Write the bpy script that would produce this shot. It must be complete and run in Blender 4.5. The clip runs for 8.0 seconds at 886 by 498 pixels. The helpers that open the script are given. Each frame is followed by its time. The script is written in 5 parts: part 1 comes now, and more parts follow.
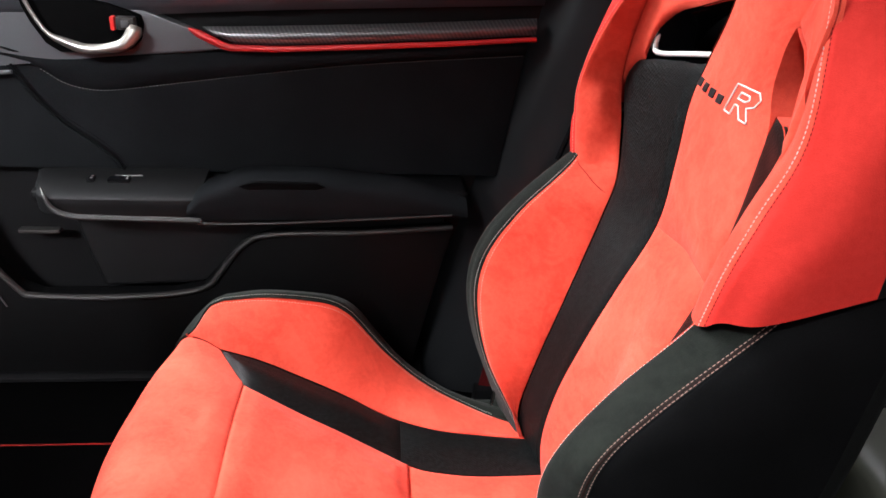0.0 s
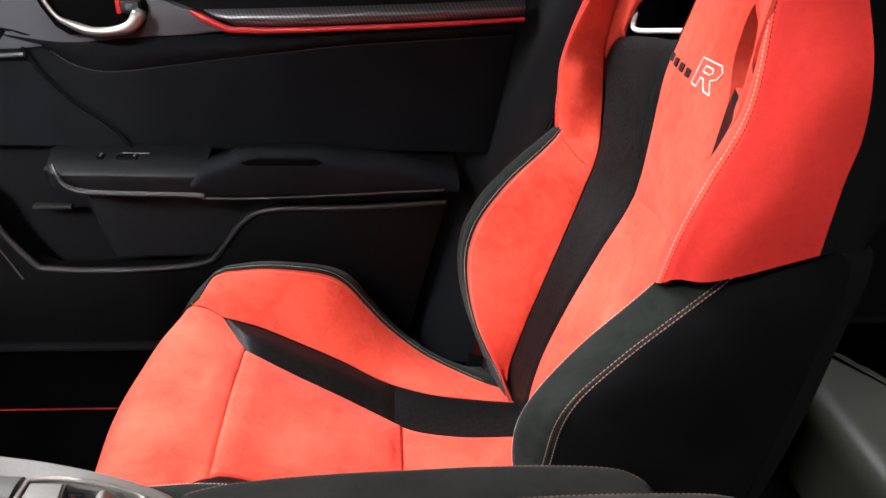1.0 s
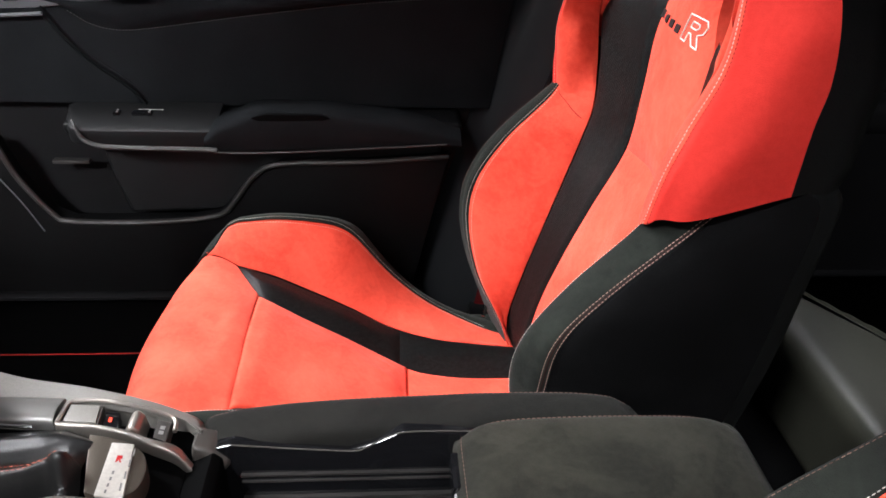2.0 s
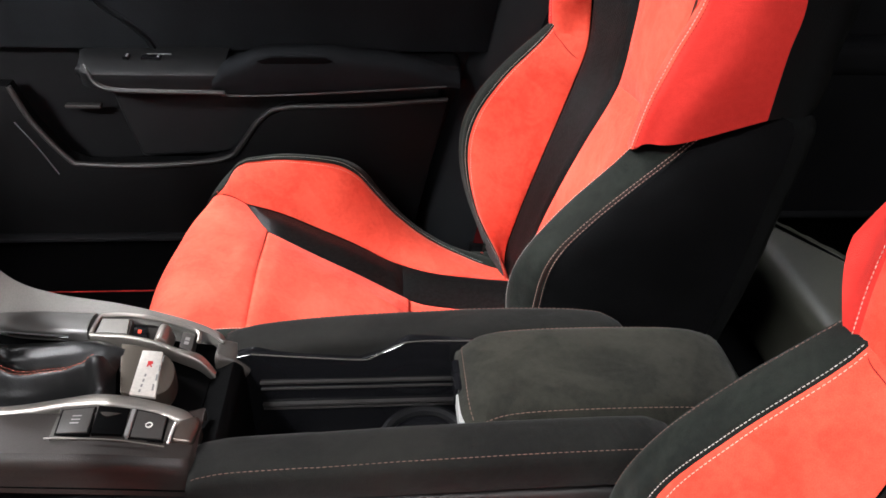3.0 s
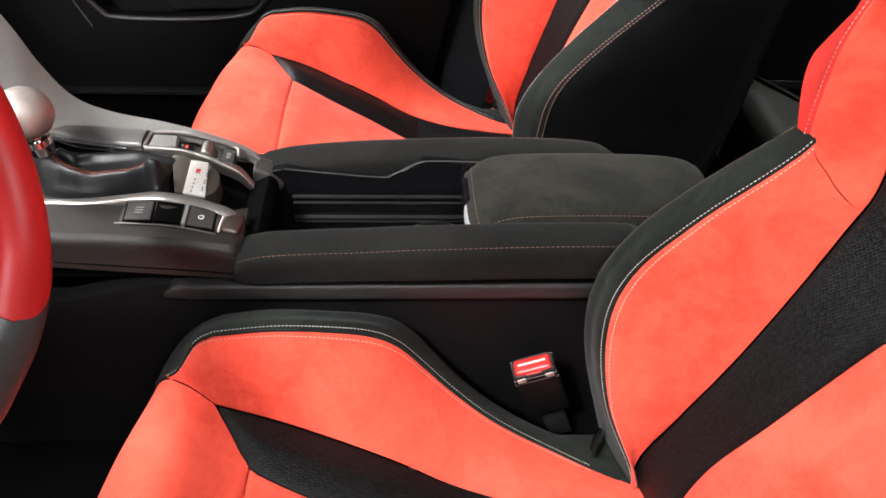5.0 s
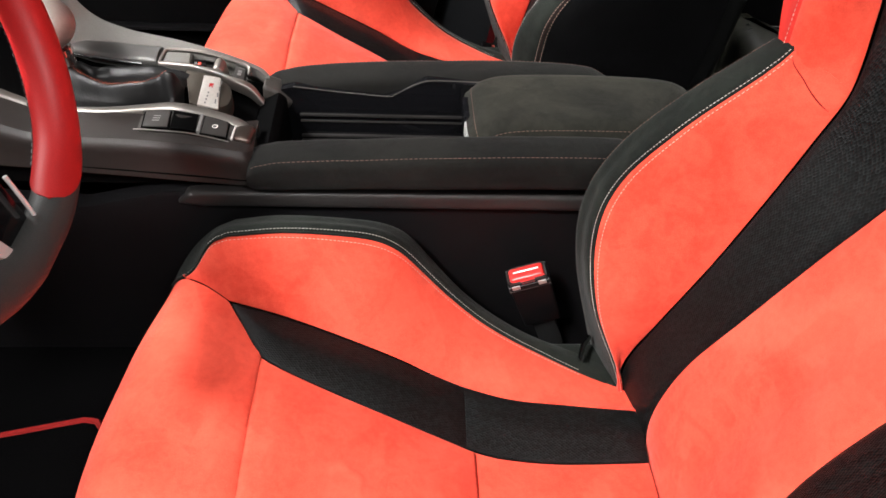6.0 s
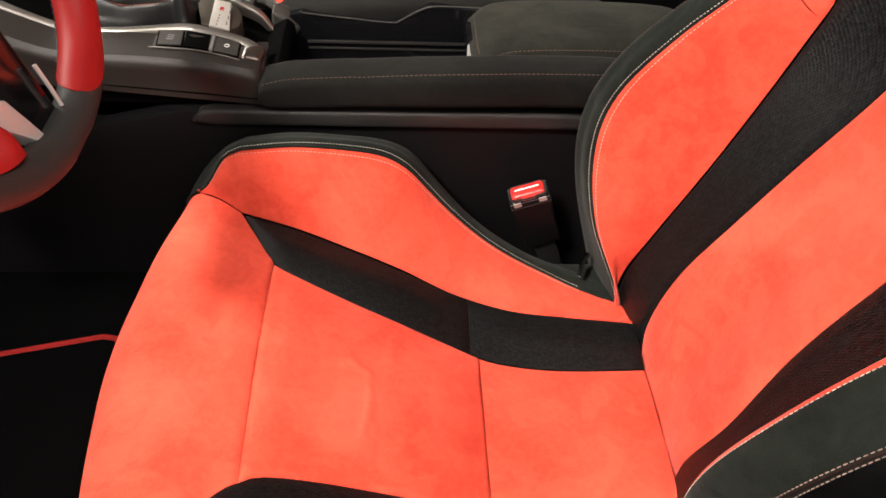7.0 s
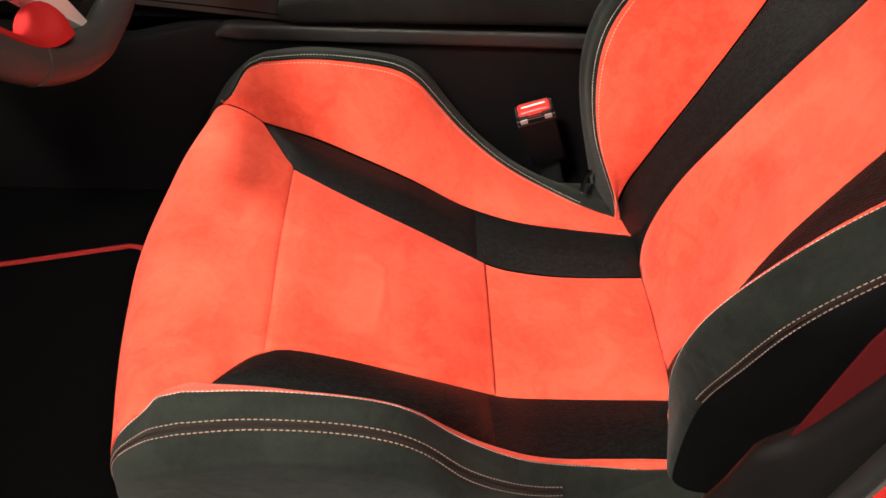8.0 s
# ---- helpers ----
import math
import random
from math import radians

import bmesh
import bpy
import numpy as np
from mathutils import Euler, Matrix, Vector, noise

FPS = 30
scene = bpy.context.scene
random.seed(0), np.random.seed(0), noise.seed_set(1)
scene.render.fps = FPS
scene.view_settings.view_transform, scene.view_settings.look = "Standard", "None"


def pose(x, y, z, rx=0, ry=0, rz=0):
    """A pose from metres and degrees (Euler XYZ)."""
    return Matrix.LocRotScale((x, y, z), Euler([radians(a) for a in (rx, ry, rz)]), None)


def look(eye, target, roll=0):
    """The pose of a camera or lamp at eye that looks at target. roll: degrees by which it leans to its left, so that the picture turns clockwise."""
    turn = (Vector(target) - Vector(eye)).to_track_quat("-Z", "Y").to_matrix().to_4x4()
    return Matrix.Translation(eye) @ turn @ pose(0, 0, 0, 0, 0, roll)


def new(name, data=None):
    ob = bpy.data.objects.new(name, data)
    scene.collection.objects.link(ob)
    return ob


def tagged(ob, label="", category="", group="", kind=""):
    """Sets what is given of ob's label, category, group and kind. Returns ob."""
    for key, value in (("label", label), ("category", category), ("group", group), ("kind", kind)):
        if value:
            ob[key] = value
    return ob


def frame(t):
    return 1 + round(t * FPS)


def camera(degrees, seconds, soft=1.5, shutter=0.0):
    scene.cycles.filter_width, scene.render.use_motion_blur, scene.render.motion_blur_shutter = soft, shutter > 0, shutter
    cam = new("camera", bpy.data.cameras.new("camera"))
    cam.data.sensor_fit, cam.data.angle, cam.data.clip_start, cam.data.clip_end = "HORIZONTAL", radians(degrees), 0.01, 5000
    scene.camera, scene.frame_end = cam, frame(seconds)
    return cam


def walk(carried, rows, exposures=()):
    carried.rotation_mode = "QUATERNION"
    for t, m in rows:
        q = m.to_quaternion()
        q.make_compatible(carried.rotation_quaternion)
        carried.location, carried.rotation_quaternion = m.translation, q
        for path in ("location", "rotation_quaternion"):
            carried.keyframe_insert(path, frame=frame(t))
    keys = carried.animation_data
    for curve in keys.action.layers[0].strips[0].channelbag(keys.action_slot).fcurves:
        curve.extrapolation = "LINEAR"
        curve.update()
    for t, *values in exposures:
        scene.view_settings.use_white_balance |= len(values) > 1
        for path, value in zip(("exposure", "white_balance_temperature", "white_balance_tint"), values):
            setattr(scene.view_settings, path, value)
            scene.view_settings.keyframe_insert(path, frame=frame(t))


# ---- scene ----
cam = camera(61.8, 8.0, soft=1.6)
PATH = [
    (0, (-0.09, -0.113, 0.797), (0.11, 1.669, -0.09), 3.3),
    (0.5, (-0.073, -0.141, 0.803), (0.108, 1.631, -0.107), 2.8),
    (1, (-0.063, -0.166, 0.802), (0.101, 1.601, -0.121), 2.6),
    (1.2, (-0.057, -0.174, 0.805), (0.096, 1.589, -0.126), 2.5),
    (2.3, (-0.074, -0.245, 0.81), (0.086, 1.457, -0.229), 2.4),
    (2.5, (-0.078, -0.259, 0.807), (0.09, 1.431, -0.25), 2.5),
    (3, (-0.073, -0.287, 0.806), (0.084, 1.378, -0.292), 2.3),
    (3.5, (-0.078, -0.316, 0.806), (0.062, 1.33, -0.322), 2.0),
    (4, (-0.078, -0.351, 0.803), (0.053, 1.254, -0.383), 2.2),
    (4.5, (-0.079, -0.379, 0.8), (0.042, 1.17, -0.459), 2.5),
    (5.8, (-0.082, -0.467, 0.792), (0.051, 0.974, -0.589), 4.2),
    (6, (-0.083, -0.482, 0.787), (0.042, 0.951, -0.603), 4.0),
    (6.5, (-0.087, -0.516, 0.77), (0.033, 0.9, -0.637), 3.7),
    (7, (-0.087, -0.554, 0.76), (0.033, 0.838, -0.67), 3.8),
    (7.5, (-0.096, -0.594, 0.754), (0.017, 0.768, -0.707), 4.0),
    (8, (-0.094, -0.637, 0.747), (0.013, 0.697, -0.74), 4.2),
]
EXPOSURES = [(0, 0.25, 5900, 10), (4.5, 0.25, 6000, 10), (6, 0.12, 6200, 10), (7, 0.0, 6800, 10), (8, -0.02, 7000, 10)]
walk(cam, [(t, look(eye, target, roll)) for t, eye, target, roll in PATH], EXPOSURES)

# ---- world and lights: a dim hall round the open driver's door; lamps out of view, most added as fill ----
world = bpy.data.worlds.new("hall_air")
scene.world = world
world.use_nodes = True
world.node_tree.nodes["Background"].inputs["Color"].default_value = (0.9, 0.95, 1.0, 1)
world.node_tree.nodes["Background"].inputs["Strength"].default_value = 0.03


def area_lamp(name, eye, target, sx, sy, watts, beam=180, colour=(1.0, 0.95, 0.9)):
    """An area lamp out of view; beam: the width of its cone in degrees."""
    data = bpy.data.lights.new(name, "AREA")
    data.spread = radians(beam)
    data.shape, data.size, data.size_y, data.energy, data.color = "RECTANGLE", sx, sy, watts, colour
    ob = new(name, data)
    ob.matrix_world = look(eye, target)
    return ob


area_lamp("unseen_lamp", (-1.35, -1.5, 2.75), (0.0, -0.22, 0.2), 0.45, 0.36, 12.4, 38)
# fill lamps added out of view to brighten seats, console and door
area_lamp("unseen_lamp", (-2.2, 1.6, 2.5), (-0.02, 0.92, 0.32), 1.0, 0.6, 16, 32)
area_lamp("unseen_lamp", (-1.3, -6.4, 2.7), (0.0, 0.2, 0.4), 2.4, 1.0, 70)
area_lamp("unseen_lamp", (-3.2, 0.6, 2.6), (0.1, 0.2, 0.5), 1.6, 0.9, 65)
area_lamp("unseen_lamp", (0.85, -1.75, 2.6), (0.0, -0.1, 0.3), 0.8, 0.5, 64)
area_lamp("unseen_lamp", (-1.6, -2.2, 2.4), (-0.9, 0.96, 0.45), 0.7, 0.5, 6.5, 26)
# added lamp, aimed at the bench to give its front edge a highlight
area_lamp("unseen_lamp", (0.75, 1.9, 3.0), (0.6, 0.5, 0.16), 0.9, 0.6, 7, 40)


# ---- materials ----
def material(name, colour, rough=0.6, metal=0.0, grain=0.0, grain_scale=900.0, patch=0.0, patch_scale=14.0,
             bump=0.0, bump_scale=900.0, sheen=0.0, coat=0.0, spec=0.5, emit=None):
    m = bpy.data.materials.new(name)
    m.use_nodes = True
    nt = m.node_tree
    b = nt.nodes["Principled BSDF"]
    b.inputs["Base Color"].default_value = (*colour, 1)
    b.inputs["Roughness"].default_value = rough
    b.inputs["Metallic"].default_value = metal
    b.inputs["Sheen Weight"].default_value = sheen
    b.inputs["Sheen Roughness"].default_value = 0.4
    b.inputs["Coat Weight"].default_value = coat
    b.inputs["Specular IOR Level"].default_value = spec
    if emit:
        b.inputs["Emission Color"].default_value = (*emit[0], 1)
        b.inputs["Emission Strength"].default_value = emit[1]
    if grain or patch or bump:
        tc = nt.nodes.new("ShaderNodeTexCoord")
    if grain or patch:
        n1 = nt.nodes.new("ShaderNodeTexNoise")
        n1.inputs["Scale"].default_value, n1.inputs["Detail"].default_value = patch_scale, 4
        n2 = nt.nodes.new("ShaderNodeTexNoise")
        n2.inputs["Scale"].default_value, n2.inputs["Detail"].default_value = grain_scale, 2
        nt.links.new(tc.outputs["Object"], n1.inputs["Vector"])
        nt.links.new(tc.outputs["Object"], n2.inputs["Vector"])
        r1 = nt.nodes.new("ShaderNodeMapRange")
        r1.inputs["From Min"].default_value, r1.inputs["From Max"].default_value = 0.3, 0.7
        r1.inputs["To Min"].default_value, r1.inputs["To Max"].default_value = 1 - patch, 1 + patch
        r2 = nt.nodes.new("ShaderNodeMapRange")
        r2.inputs["From Min"].default_value, r2.inputs["From Max"].default_value = 0.3, 0.7
        r2.inputs["To Min"].default_value, r2.inputs["To Max"].default_value = 1 - grain, 1 + grain
        nt.links.new(n1.outputs["Fac"], r1.inputs["Value"])
        nt.links.new(n2.outputs["Fac"], r2.inputs["Value"])
        mul = nt.nodes.new("ShaderNodeMath")
        mul.operation = "MULTIPLY"
        nt.links.new(r1.outputs[0], mul.inputs[0])
        nt.links.new(r2.outputs[0], mul.inputs[1])
        vm = nt.nodes.new("ShaderNodeVectorMath")
        vm.operation = "SCALE"
        vm.inputs[0].default_value = colour
        nt.links.new(mul.outputs[0], vm.inputs["Scale"])
        nt.links.new(vm.outputs[0], b.inputs["Base Color"])
    if bump:
        n3 = nt.nodes.new("ShaderNodeTexNoise")
        n3.inputs["Scale"].default_value, n3.inputs["Detail"].default_value = bump_scale, 3
        nt.links.new(tc.outputs["Object"], n3.inputs["Vector"])
        bp = nt.nodes.new("ShaderNodeBump")
        bp.inputs["Strength"].default_value, bp.inputs["Distance"].default_value = bump, 0.0008
        nt.links.new(n3.outputs["Fac"], bp.inputs["Height"])
        nt.links.new(bp.outputs["Normal"], b.inputs["Normal"])
    return m


def suede(name, colour, brushed, rough=0.85, sheen=0.4, nap_shade=0.5, pale=0.2):
    """Suede: fine fibre grain, and nap brushed into strokes and soft-edged patches, which also imitate soft shadows."""
    m = bpy.data.materials.new(name)
    m.use_nodes = True
    nt = m.node_tree
    b = nt.nodes["Principled BSDF"]
    b.inputs["Roughness"].default_value = rough
    b.inputs["Specular IOR Level"].default_value = 0.15
    b.inputs["Sheen Weight"].default_value, b.inputs["Sheen Roughness"].default_value = sheen, 0.45
    b.inputs["Sheen Tint"].default_value = (*[min(1.0, pale + c) for c in brushed], 1)
    tc = nt.nodes.new("ShaderNodeTexCoord")

    def noise_fac(scale, lo, hi, detail=3, distort=0.0):
        n = nt.nodes.new("ShaderNodeTexNoise")
        n.inputs["Scale"].default_value, n.inputs["Detail"].default_value = scale, detail
        n.inputs["Distortion"].default_value = distort
        nt.links.new(tc.outputs["Object"], n.inputs["Vector"])
        r = nt.nodes.new("ShaderNodeMapRange")
        r.interpolation_type = "SMOOTHSTEP"
        r.inputs["From Min"].default_value, r.inputs["From Max"].default_value = lo, hi
        nt.links.new(n.outputs["Fac"], r.inputs["Value"])
        return r.outputs[0]

    def math_node(op, x, y):
        n = nt.nodes.new("ShaderNodeMath")
        n.operation = op
        for i, v in enumerate((x, y)):
            if isinstance(v, float):
                n.inputs[i].default_value = v
            else:
                nt.links.new(v, n.inputs[i])
        return n.outputs[0]

    # broad patches: brushed nap, plus soft shadows imitated in the colour
    soft = noise_fac(7.5, 0.34, 0.66)
    strokes = noise_fac(15.0, 0.44, 0.58, 4, 1.8)
    mottle = noise_fac(150.0, 0.3, 0.7, 2)
    fibre = noise_fac(1100.0, 0.25, 0.75, 2)
    nap = math_node("ADD", math_node("MULTIPLY", soft, 0.45 * nap_shade), math_node("MULTIPLY", strokes, 0.21 * nap_shade))
    nap = math_node("ADD", nap, math_node("MULTIPLY", mottle, 0.16))
    nap = math_node("ADD", nap, math_node("MULTIPLY", fibre, 0.22))
    mix = nt.nodes.new("ShaderNodeMix")
    mix.data_type = "RGBA"
    mix.inputs["A"].default_value, mix.inputs["B"].default_value = (*colour, 1), (*brushed, 1)
    nt.links.new(nap, mix.inputs["Factor"])
    nt.links.new(mix.outputs["Result"], b.inputs["Base Color"])
    bp = nt.nodes.new("ShaderNodeBump")
    bp.inputs["Strength"].default_value, bp.inputs["Distance"].default_value = 0.3, 0.0007
    nt.links.new(fibre, bp.inputs["Height"])
    crease = noise_fac(26.0, 0.3, 0.7, 2, 0.8)
    b2 = nt.nodes.new("ShaderNodeBump")
    b2.inputs["Strength"].default_value, b2.inputs["Distance"].default_value = 0.2, 0.003
    nt.links.new(crease, b2.inputs["Height"])
    nt.links.new(bp.outputs["Normal"], b2.inputs["Normal"])
    nt.links.new(b2.outputs["Normal"], b.inputs["Normal"])
    return m


def mesh_fabric(name, colour, cells=380.0):
    """Open knitted spacer fabric: small dark cells in a slightly glossy black knit."""
    m = bpy.data.materials.new(name)
    m.use_nodes = True
    nt = m.node_tree
    b = nt.nodes["Principled BSDF"]
    b.inputs["Roughness"].default_value = 0.42
    b.inputs["Specular IOR Level"].default_value = 0.14
    uv = nt.nodes.new("ShaderNodeUVMap")
    vo = nt.nodes.new("ShaderNodeTexVoronoi")
    vo.inputs["Scale"].default_value, vo.inputs["Randomness"].default_value = cells, 0.3
    mp = nt.nodes.new("ShaderNodeMapping")
    mp.inputs["Rotation"].default_value, mp.inputs["Scale"].default_value = (0, 0, radians(38)), (0.62, 1.0, 1.0)
    nt.links.new(uv.outputs["UV"], mp.inputs["Vector"])
    nt.links.new(mp.outputs["Vector"], vo.inputs["Vector"])
    ramp = nt.nodes.new("ShaderNodeValToRGB")
    ramp.color_ramp.elements[0].position, ramp.color_ramp.elements[1].position = 0.2, 0.6
    ramp.color_ramp.elements[0].color = (*[c * 0.08 for c in colour], 1)
    ramp.color_ramp.elements[1].color = (*colour, 1)
    nt.links.new(vo.outputs["Distance"], ramp.inputs["Fac"])
    sep = nt.nodes.new("ShaderNodeSeparateColor")
    nt.links.new(vo.outputs["Color"], sep.inputs["Color"])
    # sparkle painted into the base colour: random cells made lighter
    glint = nt.nodes.new("ShaderNodeMapRange")
    glint.inputs["To Min"].default_value, glint.inputs["To Max"].default_value = 0.35, 2.5
    nt.links.new(sep.outputs["Red"], glint.inputs["Value"])
    vm = nt.nodes.new("ShaderNodeVectorMath")
    vm.operation = "SCALE"
    nt.links.new(ramp.outputs["Color"], vm.inputs[0])
    nt.links.new(glint.outputs[0], vm.inputs["Scale"])
    nt.links.new(vm.outputs[0], b.inputs["Base Color"])
    bp = nt.nodes.new("ShaderNodeBump")
    bp.inputs["Strength"].default_value, bp.inputs["Distance"].default_value = 0.6, 0.0008
    nt.links.new(vo.outputs["Distance"], bp.inputs["Height"])
    nt.links.new(bp.outputs["Normal"], b.inputs["Normal"])
    return m


def carbon_weave(name):
    """Twill weave under a satin film."""
    m = bpy.data.materials.new(name)
    m.use_nodes = True
    nt = m.node_tree
    b = nt.nodes["Principled BSDF"]
    b.inputs["Roughness"].default_value, b.inputs["Metallic"].default_value = 0.33, 0.55
    tc = nt.nodes.new("ShaderNodeTexCoord")
    mp = nt.nodes.new("ShaderNodeMapping")
    mp.inputs["Rotation"].default_value = (0, radians(32), 0)
    wv = nt.nodes.new("ShaderNodeTexWave")
    wv.inputs["Scale"].default_value, wv.inputs["Distortion"].default_value = 60, 0.5
    wv.inputs["Detail Scale"].default_value = 60
    nt.links.new(tc.outputs["Object"], mp.inputs["Vector"])
    nt.links.new(mp.outputs["Vector"], wv.inputs["Vector"])
    ramp = nt.nodes.new("ShaderNodeValToRGB")
    ramp.color_ramp.elements[0].color, ramp.color_ramp.elements[1].color = (0.06, 0.058, 0.06, 1), (0.115, 0.11, 0.112, 1)
    nt.links.new(wv.outputs["Fac"], ramp.inputs["Fac"])
    nt.links.new(ramp.outputs["Color"], b.inputs["Base Color"])
    return m


RED = suede("red_suede", (0.45, 0.034, 0.017), (0.71, 0.091, 0.052), sheen=0.2, nap_shade=1.0, pale=0.3)
RED_DEEP = material("red_leather", (0.462, 0.014, 0.014), 0.5, grain=0.06, patch=0.06, bump=0.2, bump_scale=700, spec=0.4)
SUEDE = suede("black_suede", (0.0018, 0.0024, 0.0019), (0.0125, 0.0149, 0.0117), 0.9, sheen=0.16, nap_shade=1.0)
RAIL = suede("rail_suede", (0.0018, 0.0017, 0.0015), (0.0080, 0.0077, 0.0065), 0.9, sheen=0.12, nap_shade=1.0)
LID = suede("worn_black_suede", (0.0042, 0.0041, 0.0030), (0.0205, 0.0198, 0.0150), 0.9, sheen=0.12, nap_shade=1.2)
SIDE = material("black_cloth", (0.0062, 0.0068, 0.0076), 0.85, grain=0.25, patch=0.2, bump=0.3, bump_scale=1200, spec=0.03)

KNIT = mesh_fabric("black_knit", (0.0045, 0.0052, 0.0052), 470.0)
WELT = material("dark_brown_welt", (0.014, 0.0078, 0.0066), 0.8, grain=0.2, bump=0.3, spec=0.08)
EDGING = material("dark_red_edging", (0.1700, 0.0100, 0.0090), 0.8, grain=0.2, bump=0.4, spec=0.1)
LEATHER = material("black_leather", (0.0112, 0.0112, 0.0119), 0.42, grain=0.15, bump=0.35, bump_scale=500, spec=0.5)
GREY_LEATHER = material("grey_black_leather", (0.042, 0.043, 0.041), 0.5, grain=0.12, bump=0.3, bump_scale=600, spec=0.35)
PLASTIC = material("soft_black_plastic", (0.0046, 0.0046, 0.005), 0.5, grain=0.12, patch=0.12, bump=0.45, bump_scale=900, spec=0.09)
PLASTIC_GREY = material("dark_grey_plastic", (0.0178, 0.0164, 0.0158), 0.46, grain=0.1, patch=0.1, bump=0.35, bump_scale=900, spec=0.3)
GLOSS = material("gloss_black", (0.0042, 0.0042, 0.0049), 0.12, spec=0.6)
SILVER = material("satin_silver", (0.3150, 0.2889, 0.2616), 0.38, 0.85, grain=0.03, patch=0.05)
CHROME = material("chrome", (0.75, 0.75, 0.76), 0.12, 1.0)
ALU = material("satin_aluminium", (0.36, 0.31, 0.275), 0.48, 0.5, grain=0.05, grain_scale=300)
WHITE_THREAD = material("white_thread", (0.4000, 0.3850, 0.3500), 0.8, spec=0.1)
RED_THREAD = material("red_thread", (0.1150, 0.0700, 0.0560), 0.8, spec=0.1)
PALE_RED_THREAD = material("pale_red_thread", (0.2800, 0.1800, 0.1500), 0.8, spec=0.1)
PALE_THREAD = material("pale_thread", (0.48, 0.36, 0.33), 0.8, spec=0.1)
PINK_THREAD = material("pink_thread", (0.50, 0.27, 0.23), 0.8, spec=0.1)
MARK_THREAD = material("bright_white_thread", (0.60, 0.58, 0.54), 0.7, spec=0.2)
DARK_TRIM = material("dark_pillar_plastic", (0.0120, 0.0128, 0.0140), 0.3, grain=0.12, patch=0.15, bump=0.25, bump_scale=700, spec=0.6)
# fairing plastic again, with the near side's shade put into its colour
SHADED_FAIRING = material("fairing_plastic_shaded", (0.0215, 0.0178, 0.0160), 0.46, grain=0.1, patch=0.15, bump=0.3, bump_scale=900, spec=0.25)
CONSOLE_SIDE = material("console_side_plastic", (0.0039, 0.0037, 0.0041), 0.55, grain=0.12, patch=0.15, bump=0.4, bump_scale=900, spec=0.12)
CARPET = material("black_carpet", (0.0018, 0.0018, 0.0019), 0.95, grain=0.5, grain_scale=600, bump=0.8, bump_scale=600, spec=0.0)
BENCH = material("charcoal_seat_leather", (0.024, 0.0245, 0.0185), 0.42, grain=0.3, patch=0.15, bump=0.3, bump_scale=700, spec=0.32)
SHELL = material("black_shell_leather", (0.0040, 0.0042, 0.0043), 0.5, grain=0.15, bump=0.35, bump_scale=500, spec=0.22)
MATT_BLACK = material("matt_black", (0.0018, 0.0018, 0.0019), 0.75, bump=0.2, spec=0.02)
SATIN_GREY = material("satin_grey_plastic", (0.0588, 0.0616, 0.0658), 0.42, grain=0.05, patch=0.08, bump=0.15, bump_scale=900, spec=0.35)
PALE_GREY = material("pale_grey_plastic", (0.21, 0.21, 0.203), 0.45, grain=0.05)
BOOT = material("soft_black_leather", (0.0055, 0.0055, 0.0056), 0.4, grain=0.15, patch=0.2, patch_scale=40, bump=0.3, bump_scale=300, spec=0.32)
POCKET = material("door_pocket_plastic", (0.0029, 0.0029, 0.0031), 0.5, grain=0.12, patch=0.15, bump=0.4, bump_scale=900, spec=0.07)
WEBBING = material("red_webbing", (0.06, 0.003, 0.0038), 0.8, grain=0.3, grain_scale=1500, bump=0.5, bump_scale=1500, spec=0.1)
DOOR_PAD = material("blue_black_pad", (0.0270, 0.0292, 0.0338), 0.35, grain=0.12, patch=0.15, bump=0.3, bump_scale=700, spec=0.5)
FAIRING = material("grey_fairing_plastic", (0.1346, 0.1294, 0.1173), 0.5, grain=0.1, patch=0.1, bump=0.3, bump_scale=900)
BADGE_BASE = material("warm_grey_metal", (0.1110, 0.0948, 0.0768), 0.42, 0.7, grain=0.05, patch=0.06)
END_CAP = material("dark_satin_metal", (0.13, 0.105, 0.09), 0.35, 0.85, grain=0.05)
WING_SIDE = suede("deep_red_suede", (0.40, 0.017, 0.012), (0.58, 0.036, 0.026), sheen=0.08, nap_shade=0.5, pale=0.1)
REAR_TRIM = material("rear_door_plastic", (0.024, 0.0235, 0.026), 0.45, grain=0.12, patch=0.15, bump=0.3, bump_scale=800, spec=0.3)
BRIGHT = material("bright_satin_trim", (0.8000, 0.7900, 0.7600), 0.32, 0.3)
BADGE = material("badge_metal", (0.6200, 0.6000, 0.5500), 0.3, 0.3, grain=0.08, grain_scale=300)
BOOT_THREAD = material("boot_thread", (0.2400, 0.0680, 0.0440), 0.8, spec=0.1)
SURROUND = material("console_top_plastic", (0.042, 0.038, 0.034), 0.42, grain=0.1, patch=0.1, bump=0.3, bump_scale=900, spec=0.35)
PILLAR = material("brown_grey_trim", (0.0052, 0.0045, 0.0043), 0.55, grain=0.1, patch=0.2, bump=0.3, bump_scale=900, spec=0.1)
BUTTON = material("button_plastic", (0.034, 0.0315, 0.029), 0.45, grain=0.06, bump=0.2, bump_scale=900, spec=0.4)
SATIN_METAL = material("satin_metal", (0.34, 0.33, 0.31), 0.4, 0.25, grain=0.03)
COLLAR = material("polished_collar", (0.5, 0.49, 0.48), 0.14, 1.0)
BACK_SIDE = material("black_side_cloth", (0.0023, 0.0023, 0.0025), 0.85, grain=0.3, patch=0.3, patch_scale=25, bump=0.3, bump_scale=1200, spec=0.05)
